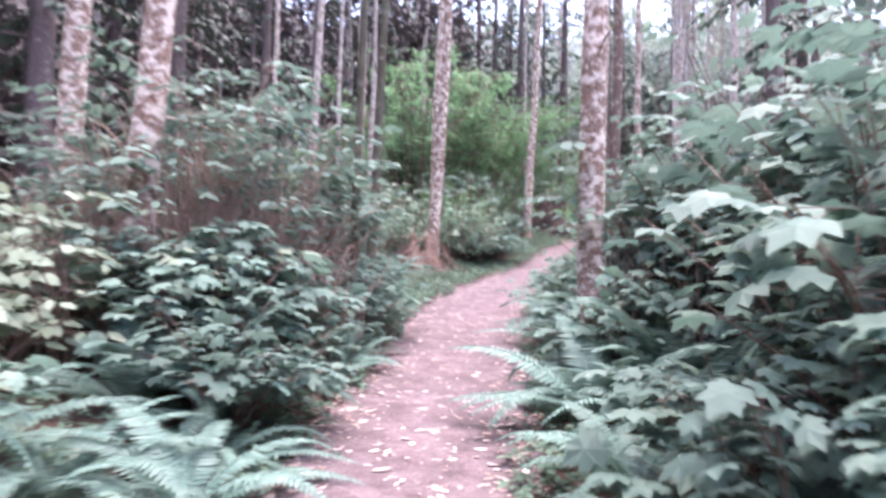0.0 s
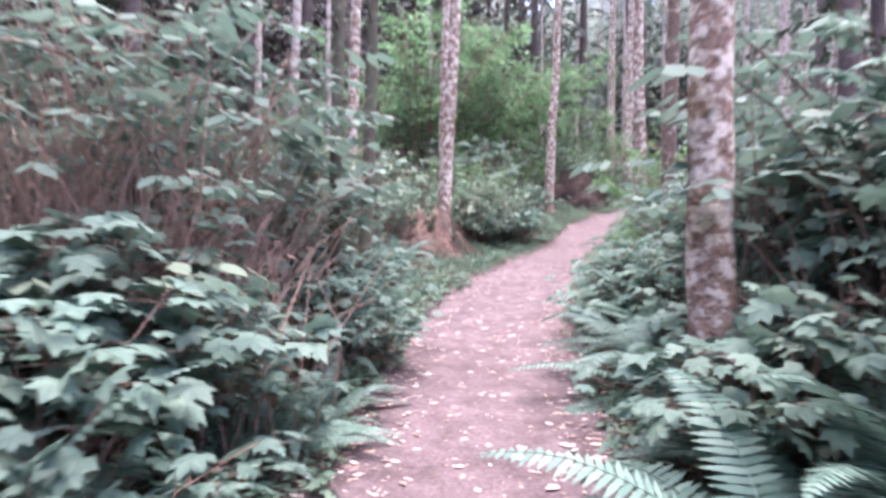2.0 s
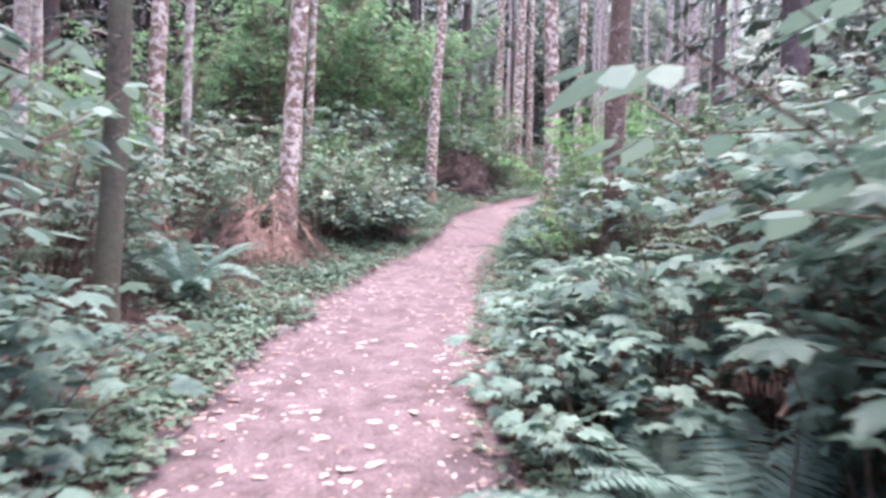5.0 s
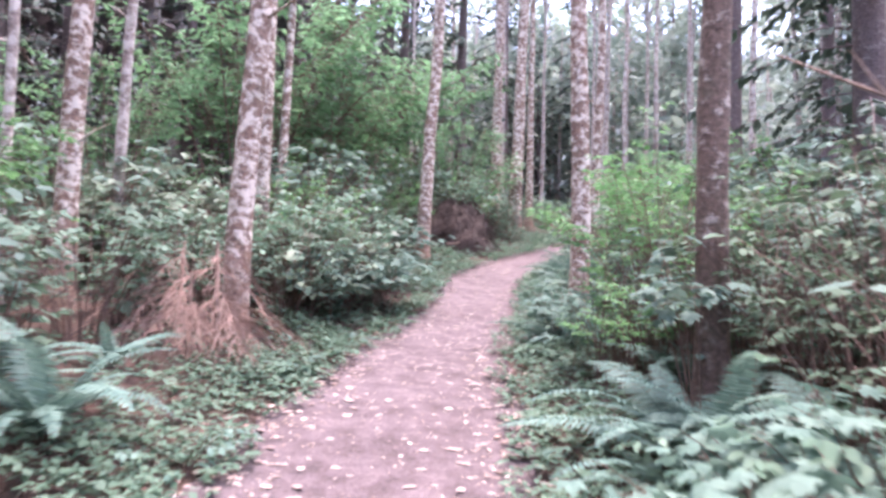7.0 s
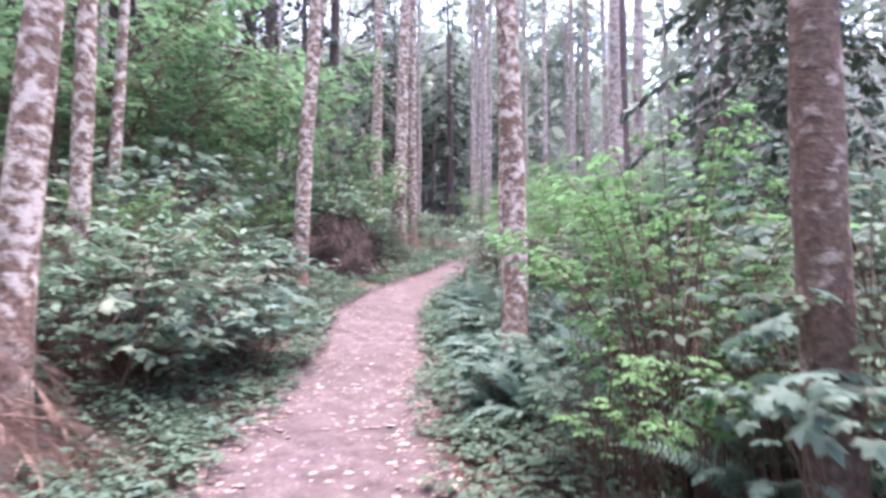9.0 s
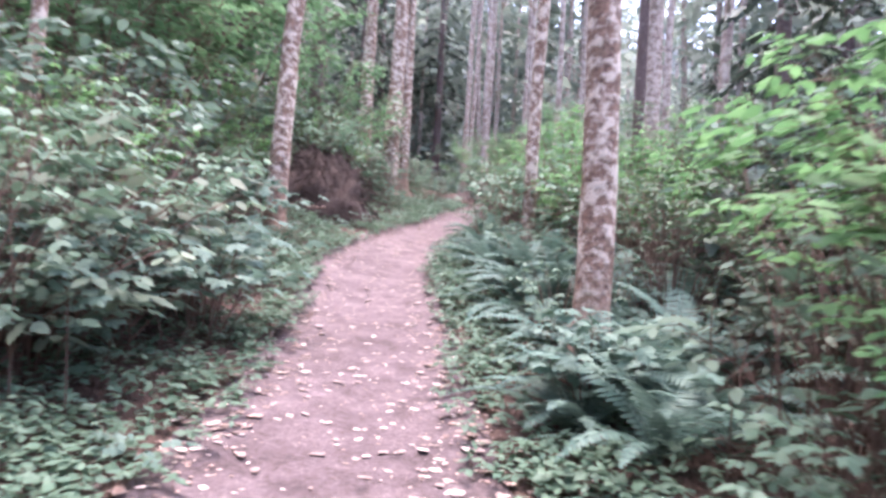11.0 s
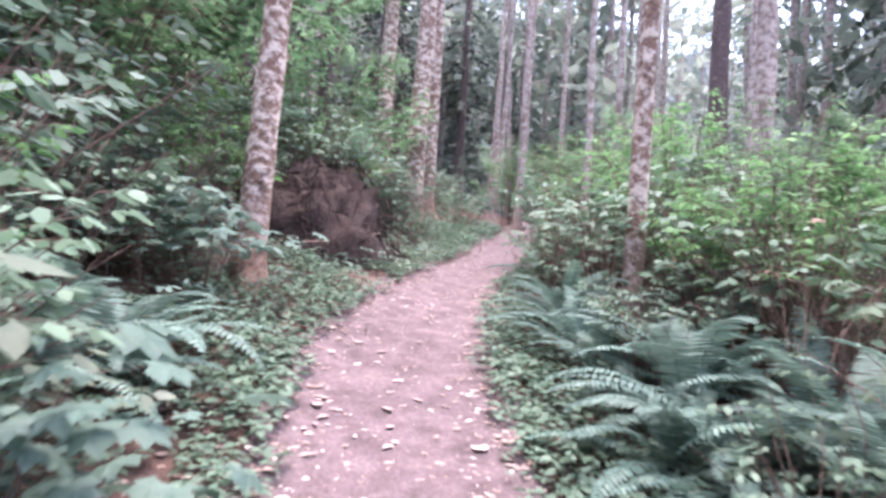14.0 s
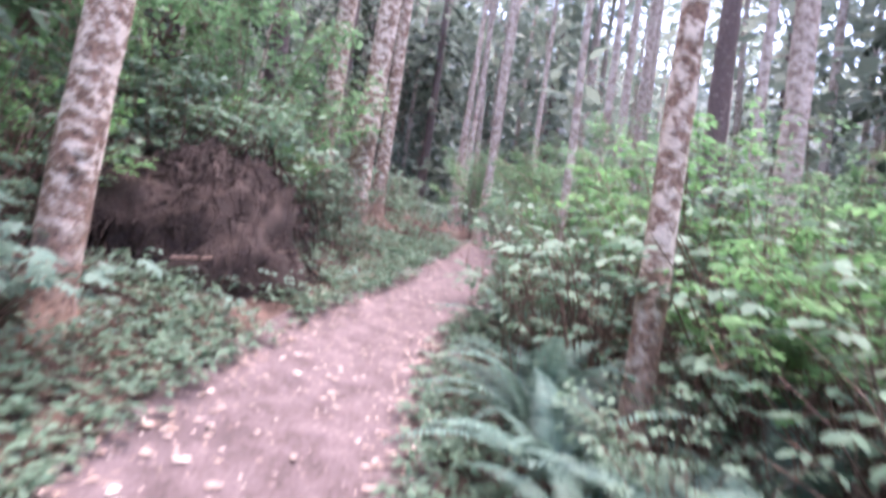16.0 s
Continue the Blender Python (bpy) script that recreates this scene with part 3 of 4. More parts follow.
def dead_bough(x, y, size, turn, seed):
    """Fallen fir bough: drooping russet sprays."""
    rng = random.Random(seed)
    s, n = Build(), Build()
    for k in range(11):
        a = rng.gauss(0, 0.75)
        L = rng.uniform(0.5, 1.0)
        z0 = rng.uniform(0.3, 1.0)
        pts = [(math.cos(a) * L * u, math.sin(a) * L * u, z0 * (1 - u * u * 0.95) + 0.05 * u) for u in (0, 0.25, 0.5, 0.75, 1)]
        s.tube(pts, [0.008, 0.006, 0.004, 0.003, 0.0015], 4)
        for j in range(46):
            u = rng.uniform(0.08, 1)
            i = min(3, int(u * 4))
            p = Vector(pts[i]).lerp(Vector(pts[i + 1]), u * 4 - i)
            w = a + rng.choice((-1, 1)) * rng.uniform(0.3, 1.0)
            d = Vector((math.cos(w), math.sin(w), rng.uniform(-1.0, -0.2))) * rng.uniform(0.10, 0.26)
            n.tube([tuple(p), tuple(p + d * 0.5 + Vector((0, 0, 0.012))), tuple(p + d)], [0.0022, 0.0028, 0.0008], 3)
    s.tube([(0, 0, -0.1), (0.02, 0.01, 0.5), (0, 0, 1.05)], [0.03, 0.024, 0.012], 6)
    root = thing("dead_fir_bough", "dead rust-brown fir bough drooping over the undergrowth", "dead branch", "", stem=s.mesh("stem", M_DRY), dead_needles=n.mesh("dead_needles", M_DEADFIR))
    root.matrix_world = Matrix.LocRotScale((x, y, lie(x, y)), Euler((0, 0, turn)), (size, size, size))
    tagged(root.children[1], kind="stuff")


def stick(x, y, z, length, turn, pitch, r=0.012):
    rng = random.Random(int(x * 100 + y * 10))
    b = Build()
    pts = [(length * s, rng.gauss(0, 0.02) * length, rng.gauss(0, 0.02) * length) for s in (0, 0.25, 0.5, 0.75, 1)]
    b.tube(pts, [r, r * 0.9, r * 0.8, r * 0.6, r * 0.3], 5)
    for k in (1, 2, 3):
        p = Vector(pts[k])
        b.tube([tuple(p), tuple(p + Vector((length * 0.12, rng.gauss(0, 0.08) * length, rng.uniform(0.02, 0.1) * length)))], [r * 0.5, r * 0.15], 4)
    ob = tagged(new("fallen_stick", b.mesh("fallen_stick", M_DRY, smooth=True)), "bare dry stick lying in the undergrowth", "stick")
    ob.matrix_world = Matrix.LocRotScale((x, y, lie(x, y) + z), Euler((0, -pitch, turn)), None)


make_ground()
make_path()

# trunks along the walk
alder(1.36, 6.15, 0.27, -0.005, 0.0, stubs=1)
alder(-2.70, 5.80, 0.30, 0.05, 0.0, stubs=1)
alder(-4.40, 7.60, 0.33, 0.03, 0.0)
alder(-0.30, 15.13, 0.26, 0.035, 0.0)
alder(-0.45, 18.8, 0.25, 0.02, 0.0)
alder(-2.25, 16.3, 0.27, 0.01, 0.0)
alder(-0.25, 21.2, 0.19, 0.01, 0.0)
alder(2.56, 21.93, 0.29, 0.04, 0.0, knots=5, stubs=1)
alder(5.85, 28.7, 0.36, 0.01, 0.0)
alder(6.30, 27.9, 0.42, 0.02, 0.0, knots=2)
alder(7.15, 29.2, 0.26, 0.0, 0.0)
alder(3.70, 16.35, 0.26, -0.005, 0.0, stubs=1)
alder(3.06, 12.42, 0.23, 0.01, 0.0, M_BROWN, stubs=3, label="dark brown alder trunk with sparse lichen among saplings")
alder(5.58, 20.3, 0.185, 0.02, 0.0, stubs=1)
for x, y, d, lx in ((-1.15, 8.6, 0.13, 0.0), (-1.24, 10.93, 0.18, 0.03)):
    alder(x, y, d, lx, 0.0, M_MOSSY, 11.0, label="slim dark mossy trunk rising out of the undergrowth")
# thinner and farther trunks
for x, y, d, lx in ((-2.75, 13.1, 0.17, 0.03), (-2.6, 15.6, 0.12, 0.0), (-2.1, 17.6, 0.16, 0.01), (-5.3, 20.0, 0.22, 0.0), (6.4, 17.9, 0.13, 0.02),
                    (3.5, 31.2, 0.14, 0.0), (10.3, 30.8, 0.2, 0.0), (10.9, 31.9, 0.24, 0.02), (8.7, 25.6, 0.14, 0.01), (14.3, 30.6, 0.3, 0.0),
                    (13.4, 38.6, 0.28, 0.02), (14.5, 39.1, 0.24, -0.06), (16.3, 41.2, 0.26, 0.0), (14.6, 35.7, 0.22, 0.0), (10.4, 27.0, 0.17, 0.0),
                    (9.6, 22.6, 0.34, 0.0), (13.4, 30.2, 0.25, 0.0), (12.8, 25.8, 0.24, 0.01), (12.2, 36.0, 0.2, 0.0), (12.8, 36.9, 0.22, 0.03),
                    (17.5, 34.0, 0.3, 0.0), (11.6, 41.0, 0.25, 0.0), (8.9, 39.0, 0.25, 0.0), (19.5, 38.5, 0.3, 0.0), (6.2, 38.0, 0.25, 0.0), (18.3, 29.5, 0.3, 0.0)):
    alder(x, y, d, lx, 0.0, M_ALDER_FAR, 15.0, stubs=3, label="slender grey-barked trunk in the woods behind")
alder(13.0, 26.9, 0.5, 0.0, 0.0, M_FIR, 17.0, stubs=6, label="thick reddish-brown conifer trunk with broken stubs")

# dark conifer stand
CONIFERS = []
for i, (h, r, f, n, rad) in enumerate(((15, 2.6, 2.6, 64, 0.24), (14, 2.2, 4.0, 56, 0.2), (16, 3.0, 1.6, 76, 0.28))):
    tm, nm = conifer_meshes(300 + i, h, r, f, n, rad)
    ob = thing("fir_tree", "dark fir with drooping boughs in the shaded stand", "tree", "dark firs in the woods", trunk=tm, boughs=nm)
    tagged(ob.children[1], kind="stuff")
    CONIFERS.append(ob)
fir_spots = [(-6.5, 10.5), (-8.5, 13.5), (-6.0, 14.5), (-9.5, 9.0), (-7.5, 18.0), (-4.8, 23.5), (-10.5, 17.0), (-3.2, 27.5), (-7.0, 25.0), (-11.5, 22.5), (4.6, 33.5), (2.2, 34.0),
             (-0.5, 32.5), (-4.0, 33.5), (5.6, 33.0), (3.6, 35.0), (-12.5, 12.0), (7.9, 16.3), (9.3, 17.6), (11.8, 21.5), (18.8, 27.0), (3.4, 38.5), (-9.0, 30.0), (-13.5, 27.0),
             (10.5, 44.5), (15.2, 46.0), (20.5, 44.0), (0.5, 42.0), (22.5, 33.0), (17.0, 24.0), (-7.6, 5.0), (-10.0, 2.0), (-6.0, -14.0), (6.0, -14.0), (9.5, 8.0), (11.0, 13.0), (12.0, -1.0), (-10.0, -5.0), (3.0, 36.2), (5.0, 44.0), (1.5, 38.0), (9.8, 42.0), (11.8, 45.5), (13.8, 48.5)]
fr = random.Random(3)
for i, (x, y) in enumerate(fir_spots):
    m = place(None, x, y, fr.uniform(0, 6.28), fr.uniform(0.85, 1.15))
    if i < 3:
        CONIFERS[i].matrix_world = m
    else:
        copy_thing(CONIFERS[i % 3], m)


def far_woods(name, label, mat, count, size, seed, spots, top):
    """Tangled foliage of the distant woods, hung in tall uneven columns on bare poles."""
    rng = random.Random(seed)
    b = Build()
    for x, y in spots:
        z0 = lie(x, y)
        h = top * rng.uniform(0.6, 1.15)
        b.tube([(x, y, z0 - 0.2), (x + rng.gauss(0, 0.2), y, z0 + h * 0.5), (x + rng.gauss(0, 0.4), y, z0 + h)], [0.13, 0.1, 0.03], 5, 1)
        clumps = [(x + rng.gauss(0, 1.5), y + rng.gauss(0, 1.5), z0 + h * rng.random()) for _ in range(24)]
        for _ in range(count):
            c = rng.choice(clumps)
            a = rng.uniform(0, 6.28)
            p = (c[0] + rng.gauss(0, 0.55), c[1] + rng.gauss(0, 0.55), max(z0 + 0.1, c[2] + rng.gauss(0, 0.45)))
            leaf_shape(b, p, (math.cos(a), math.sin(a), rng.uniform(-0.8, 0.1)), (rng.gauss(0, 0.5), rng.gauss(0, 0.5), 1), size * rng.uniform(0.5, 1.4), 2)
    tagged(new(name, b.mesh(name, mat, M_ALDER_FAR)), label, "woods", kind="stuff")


wr = random.Random(21)
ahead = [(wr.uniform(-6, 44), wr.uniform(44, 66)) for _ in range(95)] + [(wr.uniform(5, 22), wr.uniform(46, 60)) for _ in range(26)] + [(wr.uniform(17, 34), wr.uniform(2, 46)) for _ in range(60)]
# dark-painted columns to the left and ahead; the last 20, behind the start, stay unseen
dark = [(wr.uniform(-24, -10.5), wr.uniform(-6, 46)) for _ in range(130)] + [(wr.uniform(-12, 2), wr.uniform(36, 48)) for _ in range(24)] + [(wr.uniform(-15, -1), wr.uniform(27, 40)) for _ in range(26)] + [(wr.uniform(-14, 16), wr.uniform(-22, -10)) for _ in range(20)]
# haze over these columns is in their pale leaf colour
far_woods("far_green_woods", "foliage of distant woods, painted pale grey-green for haze", M_HAZYLEAF, 400, 0.60, 31, ahead, 17)
far_woods("far_dark_woods", "foliage of the dense woods, their shade painted in as dark purple-brown", M_FARSHADE, 420, 0.50, 32, dark, 17)

def backdrop():
    """Wooded slopes far round the place, with an uneven treetop line; the haze is in their colour."""
    b = Build()
    n, rows = 360, 10
    verts = []
    for i in range(n):
        a = i / n * 2 * math.pi
        r = 92 + 4 * noise.noise((math.cos(a) * 9, math.sin(a) * 9, 0))
        top = 39 + 12 * math.cos(a - 2.4) + 7 * noise.noise((math.cos(a) * 6, math.sin(a) * 6, 4)) + 5 * noise.noise((math.cos(a) * 40, math.sin(a) * 40, 2)) + 2.5 * noise.noise((i * 1.7, 0, 2))
        for k in range(rows + 1):
            s = k / rows
            rr = r + 9 * s + 1.6 * noise.noise((i * 0.9, k * 1.3, 6))
            verts.append((4 + rr * math.cos(a), 18 + rr * math.sin(a), -8 + (top + 8) * s))
    b.add(verts, [(i * (rows + 1) + k, (i + 1) % n * (rows + 1) + k, (i + 1) % n * (rows + 1) + k + 1, i * (rows + 1) + k + 1) for i in range(n) for k in range(rows)])
    tagged(new("backdrop", b.mesh("backdrop", M_SLOPE)), "grey-green wooded slope in the distance, haze painted into its colour", "backdrop", kind="structure")


backdrop()
root_mound(3.65, 24.35)
dead_bough(-0.45, 14.9, 0.95, -1.2, 1)
dead_bough(-0.75, 14.95, 0.9, -2.6, 2)
dead_bough(-0.6, 14.5, 0.7, -0.9, 4)

# ---------------------------------------------------------------- undergrowth kinds
BERRY = shrub_kind("thimbleberry_bush", "green thimbleberry bush with broad lobed leaves", "bush", 4, 100, canes=16, height=1.0, spread_r=0.55, leaves=190, size=0.135, kind=1, low=0.62, mat_leaf=M_BERRY, mat_cane=M_CANE, flat=0.3)
PALE = shrub_kind("pale_bramble_bush", "pale green bramble bush with layered pointed leaves", "bush", 3, 120, canes=20, height=1.0, spread_r=0.65, leaves=300, size=0.105, kind=0, low=0.32, mat_leaf=M_PALE, mat_cane=M_CANE, flat=0.35)
ELDER = shrub_kind("elderberry_shrub", "tall dull-green shrub with brown bare canes underneath", "shrub", 4, 140, canes=26, height=2.1, spread_r=0.9, leaves=480, size=0.13, kind=0, low=0.42, mat_leaf=M_ELDER, mat_cane=M_CANE, thick=0.011, flat=0.3, twigs=30)
OLIVE = shrub_kind("olive_shrub", "dim olive-green shrub with fine leaves over dark canes", "shrub", 2, 155, canes=28, height=2.1, spread_r=0.95, leaves=900, size=0.075, kind=0, low=0.35, mat_leaf=M_OLIVE, mat_cane=M_CANE, thick=0.009, flat=0.35, twigs=24)
BARE = shrub_kind("elderberry_shrub", "tall shrub with a leafy top over dry brown canes", "shrub", 2, 150, canes=30, height=2.3, spread_r=0.95, leaves=480, size=0.115, kind=0, low=0.74, mat_leaf=M_ELDER, mat_cane=M_DRY, thick=0.011, flat=0.3, twigs=60)
SALMON = shrub_kind("salmonberry_shrub", "leafy green salmonberry shrub growing by the path", "shrub", 4, 160, canes=26, height=1.5, spread_r=0.75, leaves=520, size=0.085, kind=0, low=0.3, mat_leaf=M_COVER, mat_cane=M_CANE, flat=0.4, twigs=14)
MAPLE = shrub_kind("vine_maple", "bright green vine maple with fine layered foliage", "small tree", 3, 180, canes=18, height=4.6, spread_r=2.0, leaves=5200, size=0.13, kind=2, low=0.25, mat_leaf=M_MAPLE, mat_cane=M_CANE, thick=0.022, flat=0.3, tiers=True)
LIME = shrub_kind("lime_green_shrub", "lime-green lit shrub above brown bare stems", "shrub", 2, 200, canes=24, height=2.7, spread_r=1.05, leaves=1900, size=0.082, kind=0, low=0.5, mat_leaf=M_LIME, mat_cane=M_CANE, thick=0.011, flat=0.35, twigs=50)
DRY = shrub_kind("dry_cane_thicket", "thicket of bare brown dried canes", "thicket", 2, 220, canes=40, height=1.5, spread_r=0.8, leaves=30, size=0.055, kind=0, low=0.4, mat_leaf=M_DEADFIR, mat_cane=M_DRY, thick=0.007, flat=0.6, twigs=80)
LOW = shrub_kind("low_leafy_plant", "low leafy green plant at the path edge", "plant", 4, 240, canes=9, height=0.42, spread_r=0.32, leaves=70, size=0.085, kind=0, low=0.3, mat_leaf=M_BERRY, mat_cane=M_CANE, thick=0.004, flat=0.35)
MAPLELEAF = shrub_kind("maple_sapling", "young maple sapling with large pale leaves", "sapling", 2, 260, canes=4, height=0.75, spread_r=0.3, leaves=26, size=0.15, kind=1, low=0.5, mat_leaf=M_BERRY, mat_cane=M_CANE, thick=0.006, flat=0.25)
TALLBERRY = shrub_kind("thimbleberry_bush", "tall thimbleberry thicket with broad blue-green leaves", "bush", 2, 290, canes=24, height=1.9, spread_r=0.75, leaves=430, size=0.15, kind=1, low=0.2, mat_leaf=M_BERRY, mat_cane=M_CANE, thick=0.009, flat=0.3, twigs=10)
TALLMAPLE = shrub_kind("maple_sapling", "tall thin maple sapling with large blue-green leaves", "sapling", 2, 280, canes=5, height=1.9, spread_r=0.38, leaves=60, size=0.15, kind=1, low=0.72, mat_leaf=M_BERRY, mat_cane=M_CANE, thick=0.008, flat=0.25)

used = {}
pr = random.Random(8)


def put(kinds, x, y, size=1.0, tall=1.0, tip=0.0, turn=None):
    ob = kinds[pr.randrange(len(kinds))]
    m = place(ob, x, y, pr.uniform(0, 6.28) if turn is None else turn, size, tip, 0.02, tall)
    if ob.name in used:
        return copy_thing(ob, m)
    used[ob.name] = True
    ob.matrix_world = m
    return ob


# the plants that stand out
FERNS = []
for x, y, s, n in ((3.5, 15.95, 0.95, 18), (3.1, 15.6, 0.8, 15), (2.6, 11.9, 1.1, 19), (2.35, 11.4, 0.95, 17), (4.5, 18.0, 1.1, 22), (4.95, 17.7, 1.1, 20), (5.35, 18.3, 1.1, 18), (4.75, 18.7, 1.05, 20), (5.5, 17.5, 1.1, 16), (-1.0, 6.15, 0.7, 14), (-1.2, 5.9, 0.8, 13), (1.1, 4.75, 1.25, 24), (1.7, 5.2, 1.3, 21), (1.65, 5.7, 1.0, 15), (1.45, 4.1, 1.1, 19), (2.2, 5.1, 1.25, 17), (-1.45, 4.45, 1.15, 21), (-2.0, 4.4, 1.15, 19), (-1.25, 3.8, 0.85, 15), (-1.15, 3.1, 0.95, 18), (-1.75, 3.1, 1.05, 17), (-0.95, 6.75, 0.7, 13), (-1.1, 7.7, 0.75, 14), (-2.4, 3.2, 1.0, 15), (1.42, 7.25, 1.3, 26), (1.7, 8.1, 1.15, 20),
                   (1.55, 8.5, 0.8, 15), (-1.15, 8.0, 0.65, 13), (-1.0, 12.5, 1.05, 18), (-1.5, 12.9, 0.9, 15), (-0.85, 6.5, 0.6, 12), (2.2, 10.4, 0.9, 17), (2.75, 11.2, 1.0, 17), (2.8, 11.9, 0.9, 16), (3.3, 12.95, 0.95, 17), (3.75, 13.5, 0.9, 15), (3.25, 15.15, 1.0, 18),
                   (3.8, 15.55, 1.05, 18), (4.35, 16.1, 1.05, 17), (3.35, 15.9, 0.6, 12), (4.0, 17.0, 0.9, 17), (4.65, 17.4, 0.95, 16), (4.35, 18.3, 1.0, 19), (5.0, 18.9, 1.15, 20), (5.6, 19.4, 1.05, 17), (5.0, 20.2, 0.95, 18),
                   (5.35, 20.9, 1.0, 17), (5.9, 20.6, 1.0, 15), (4.75, 19.5, 0.9, 17), (1.6, 19.7, 1.2, 22), (1.25, 19.1, 1.15, 20), (6.0, 22.0, 0.9, 15), (6.5, 23.2, 0.85, 12), (0.95, 2.4, 0.9, 17), (1.0, 3.4, 0.9, 16), (-1.05, 13.9, 0.6, 11)):
    fern(x, y, s, n, int(x * 37 + y * 53))
    FERNS.append((x, y))
for x, y, s in ((0.75, 17.5, 1.05), (0.3, 16.7, 1.2), (1.15, 18.3, 0.8), (0.2, 17.4, 1.3), (1.75, 5.75, 0.95), (-2.1, 5.5, 1.3), (-2.6, 4.9, 1.3), (-2.9, 3.6, 1.1), (-3.2, 4.4, 1.3), (-3.4, 5.2, 1.4), (-3.1, 5.9, 1.45), (-4.0, 4.8, 1.5), (-2.3, 5.9, 1.1), (-4.2, 6.2, 1.6)):
    put(PALE, x, y, s)
for x, y, s in ((-1.75, 5.4, 1.0), (-1.8, 5.7, 1.2), (-2.2, 5.5, 1.25), (-1.25, 6.05, 0.8), (-1.75, 5.65, 1.3), (-1.05, 7.25, 0.7), (0.45, 16.5, 0.75), (2.35, 6.0, 0.9), (0.7, 17.0, 0.8)):
    put(BERRY, x, y, s)
for x, y, s in ((-1.5, 7.7, 0.8), (2.7, 3.8, 1.3), (2.0, 6.5, 1.0),
                (2.3, 7.5, 1.25), (2.1, 9.6, 0.8), (1.85, 10.0, 0.6), (-1.0, 8.9, 0.7), (-1.25, 9.3, 0.75), (-1.6, 9.8, 0.8), (1.35, 17.6, 0.7), (4.0, 15.9, 0.6)):
    put(BERRY, x, y, s)
for x, y, s in ((-3.4, 7.3, 1.15), (-2.2, 8.4, 1.2), (3.0, 4.6, 1.15), (2.8, 5.9, 1.25), (2.3, 7.0, 1.05), (-1.9, 9.4, 1.1), (-2.9, 9.2, 1.2), (2.9, 3.4, 1.1), (3.2, 7.3, 1.1), (-2.1, 8.8, 0.85), (-2.6, 10.2, 0.9),
                (4.0, 9.6, 1.1), (0.35, 20.2, 1.1), (-0.2, 22.6, 1.0), (1.0, 22.3, 1.1), (4.9, 13.3, 1.0)):
    put(ELDER, x, y, s)
for x, y, s in ((1.85, 2.3, 1.05), (2.0, 3.0, 1.1), (2.7, 2.6, 1.2), (2.6, 3.7, 1.2), (2.4, 7.2, 0.85), (2.3, 8.0, 0.85), (2.8, 6.2, 1.1), (2.9, 8.9, 0.95), (3.3, 5.3, 1.2)):
    put(TALLBERRY, x, y, s)
for x, y, s in ((1.15, 1.9, 0.75), (1.3, 2.5, 0.8), (1.35, 3.1, 0.8), (1.2, 1.3, 0.6), (-0.75, 8.0, 0.55), (-1.05, 7.7, 0.7), (-1.2, 8.3, 0.8), (-1.35, 4.35, 0.85), (-1.7, 5.0, 1.2), (-1.25, 4.55, 0.6), (3.35, 15.85, 0.55), (3.65, 15.95, 0.6), (1.5, 5.72, 0.9), (1.45, 9.0, 0.6), (1.6, 9.5, 0.65), (1.75, 10.2, 0.6), (2.1, 10.5, 0.65)):
    put(BERRY, x, y, s)
for x, y, s in ((3.3, 10.2, 0.9), (3.5, 10.9, 1.0), (3.7, 11.8, 1.0), (3.75, 12.8, 0.95), (4.4, 11.2, 1.15), (4.6, 12.4, 1.15), (4.9, 16.9, 0.9), (5.5, 16.2, 1.0), (5.1, 15.5, 0.8), (6.2, 15.2, 1.1), (4.9, 14.4, 0.8), (4.35, 14.95, 0.9)):
    put(OLIVE, x, y, s)
for x, y, s in ((1.5, 22.5, 0.75), (2.2, 23.7, 0.8), (3.5, 26.1, 0.9), (4.6, 26.3, 0.8), (3.1, 13.3, 0.66), (3.5, 13.8, 0.85), (6.0, 19.4, 0.75)):
    put(LIME, x, y, s)
for x, y, s in ((-1.8, 17.8, 1.5), (-2.4, 18.6, 1.7), (-1.3, 18.9, 1.6), (-2.9, 17.2, 1.5)):
    put(PALE, x, y, s)
for x, y, s in ((-2.1, 6.8, 1.2), (-2.0, 7.6, 0.95), (-2.7, 7.2, 1.15), (-3.2, 6.5, 1.0), (-2.5, 6.2, 0.9)):
    put(BARE, x, y, s)
for x, y, s in ((-1.6, 6.3, 1.15), (-2.2, 6.0, 1.15), (-1.5, 6.9, 1.0), (-2.7, 6.3, 1.15), (-1.9, 8.0, 0.9), (2.1, 6.0, 0.9), (5.9, 18.5, 0.9), (4.0, 13.9, 0.8), (6.4, 20.9, 0.8)):
    put(DRY, x, y, s)
for x, y, s in ((0.1, 16.3, 1.0), (0.5, 17.2, 1.05), (-0.5, 16.8, 1.1), (0.85, 17.9, 0.95), (0.95, 18.3, 0.8), (0.0, 17.9, 1.2), (-0.9, 15.6, 1.0), (-1.5, 14.7, 1.0), (-1.8, 13.4, 0.9), (-1.6, 11.7, 0.8), (1.1, 20.9, 1.0),
                (2.35, 10.1, 0.75), (4.2, 13.3, 0.9), (3.1, 13.9, 0.65), (3.6, 14.2, 1.0), (4.1, 17.3, 0.6), (4.8, 19.1, 0.55), (5.2, 19.65, 0.6), (5.6, 19.95, 0.6), (6.7, 22.6, 1.1), (7.1, 24.0, 1.1), (8.4, 25.6, 1.0), (4.9, 26.3, 0.9), (5.4, 27.0, 0.9), (6.1, 26.9, 0.6), (9.3, 27.4, 0.9)):
    put(SALMON, x, y, s)
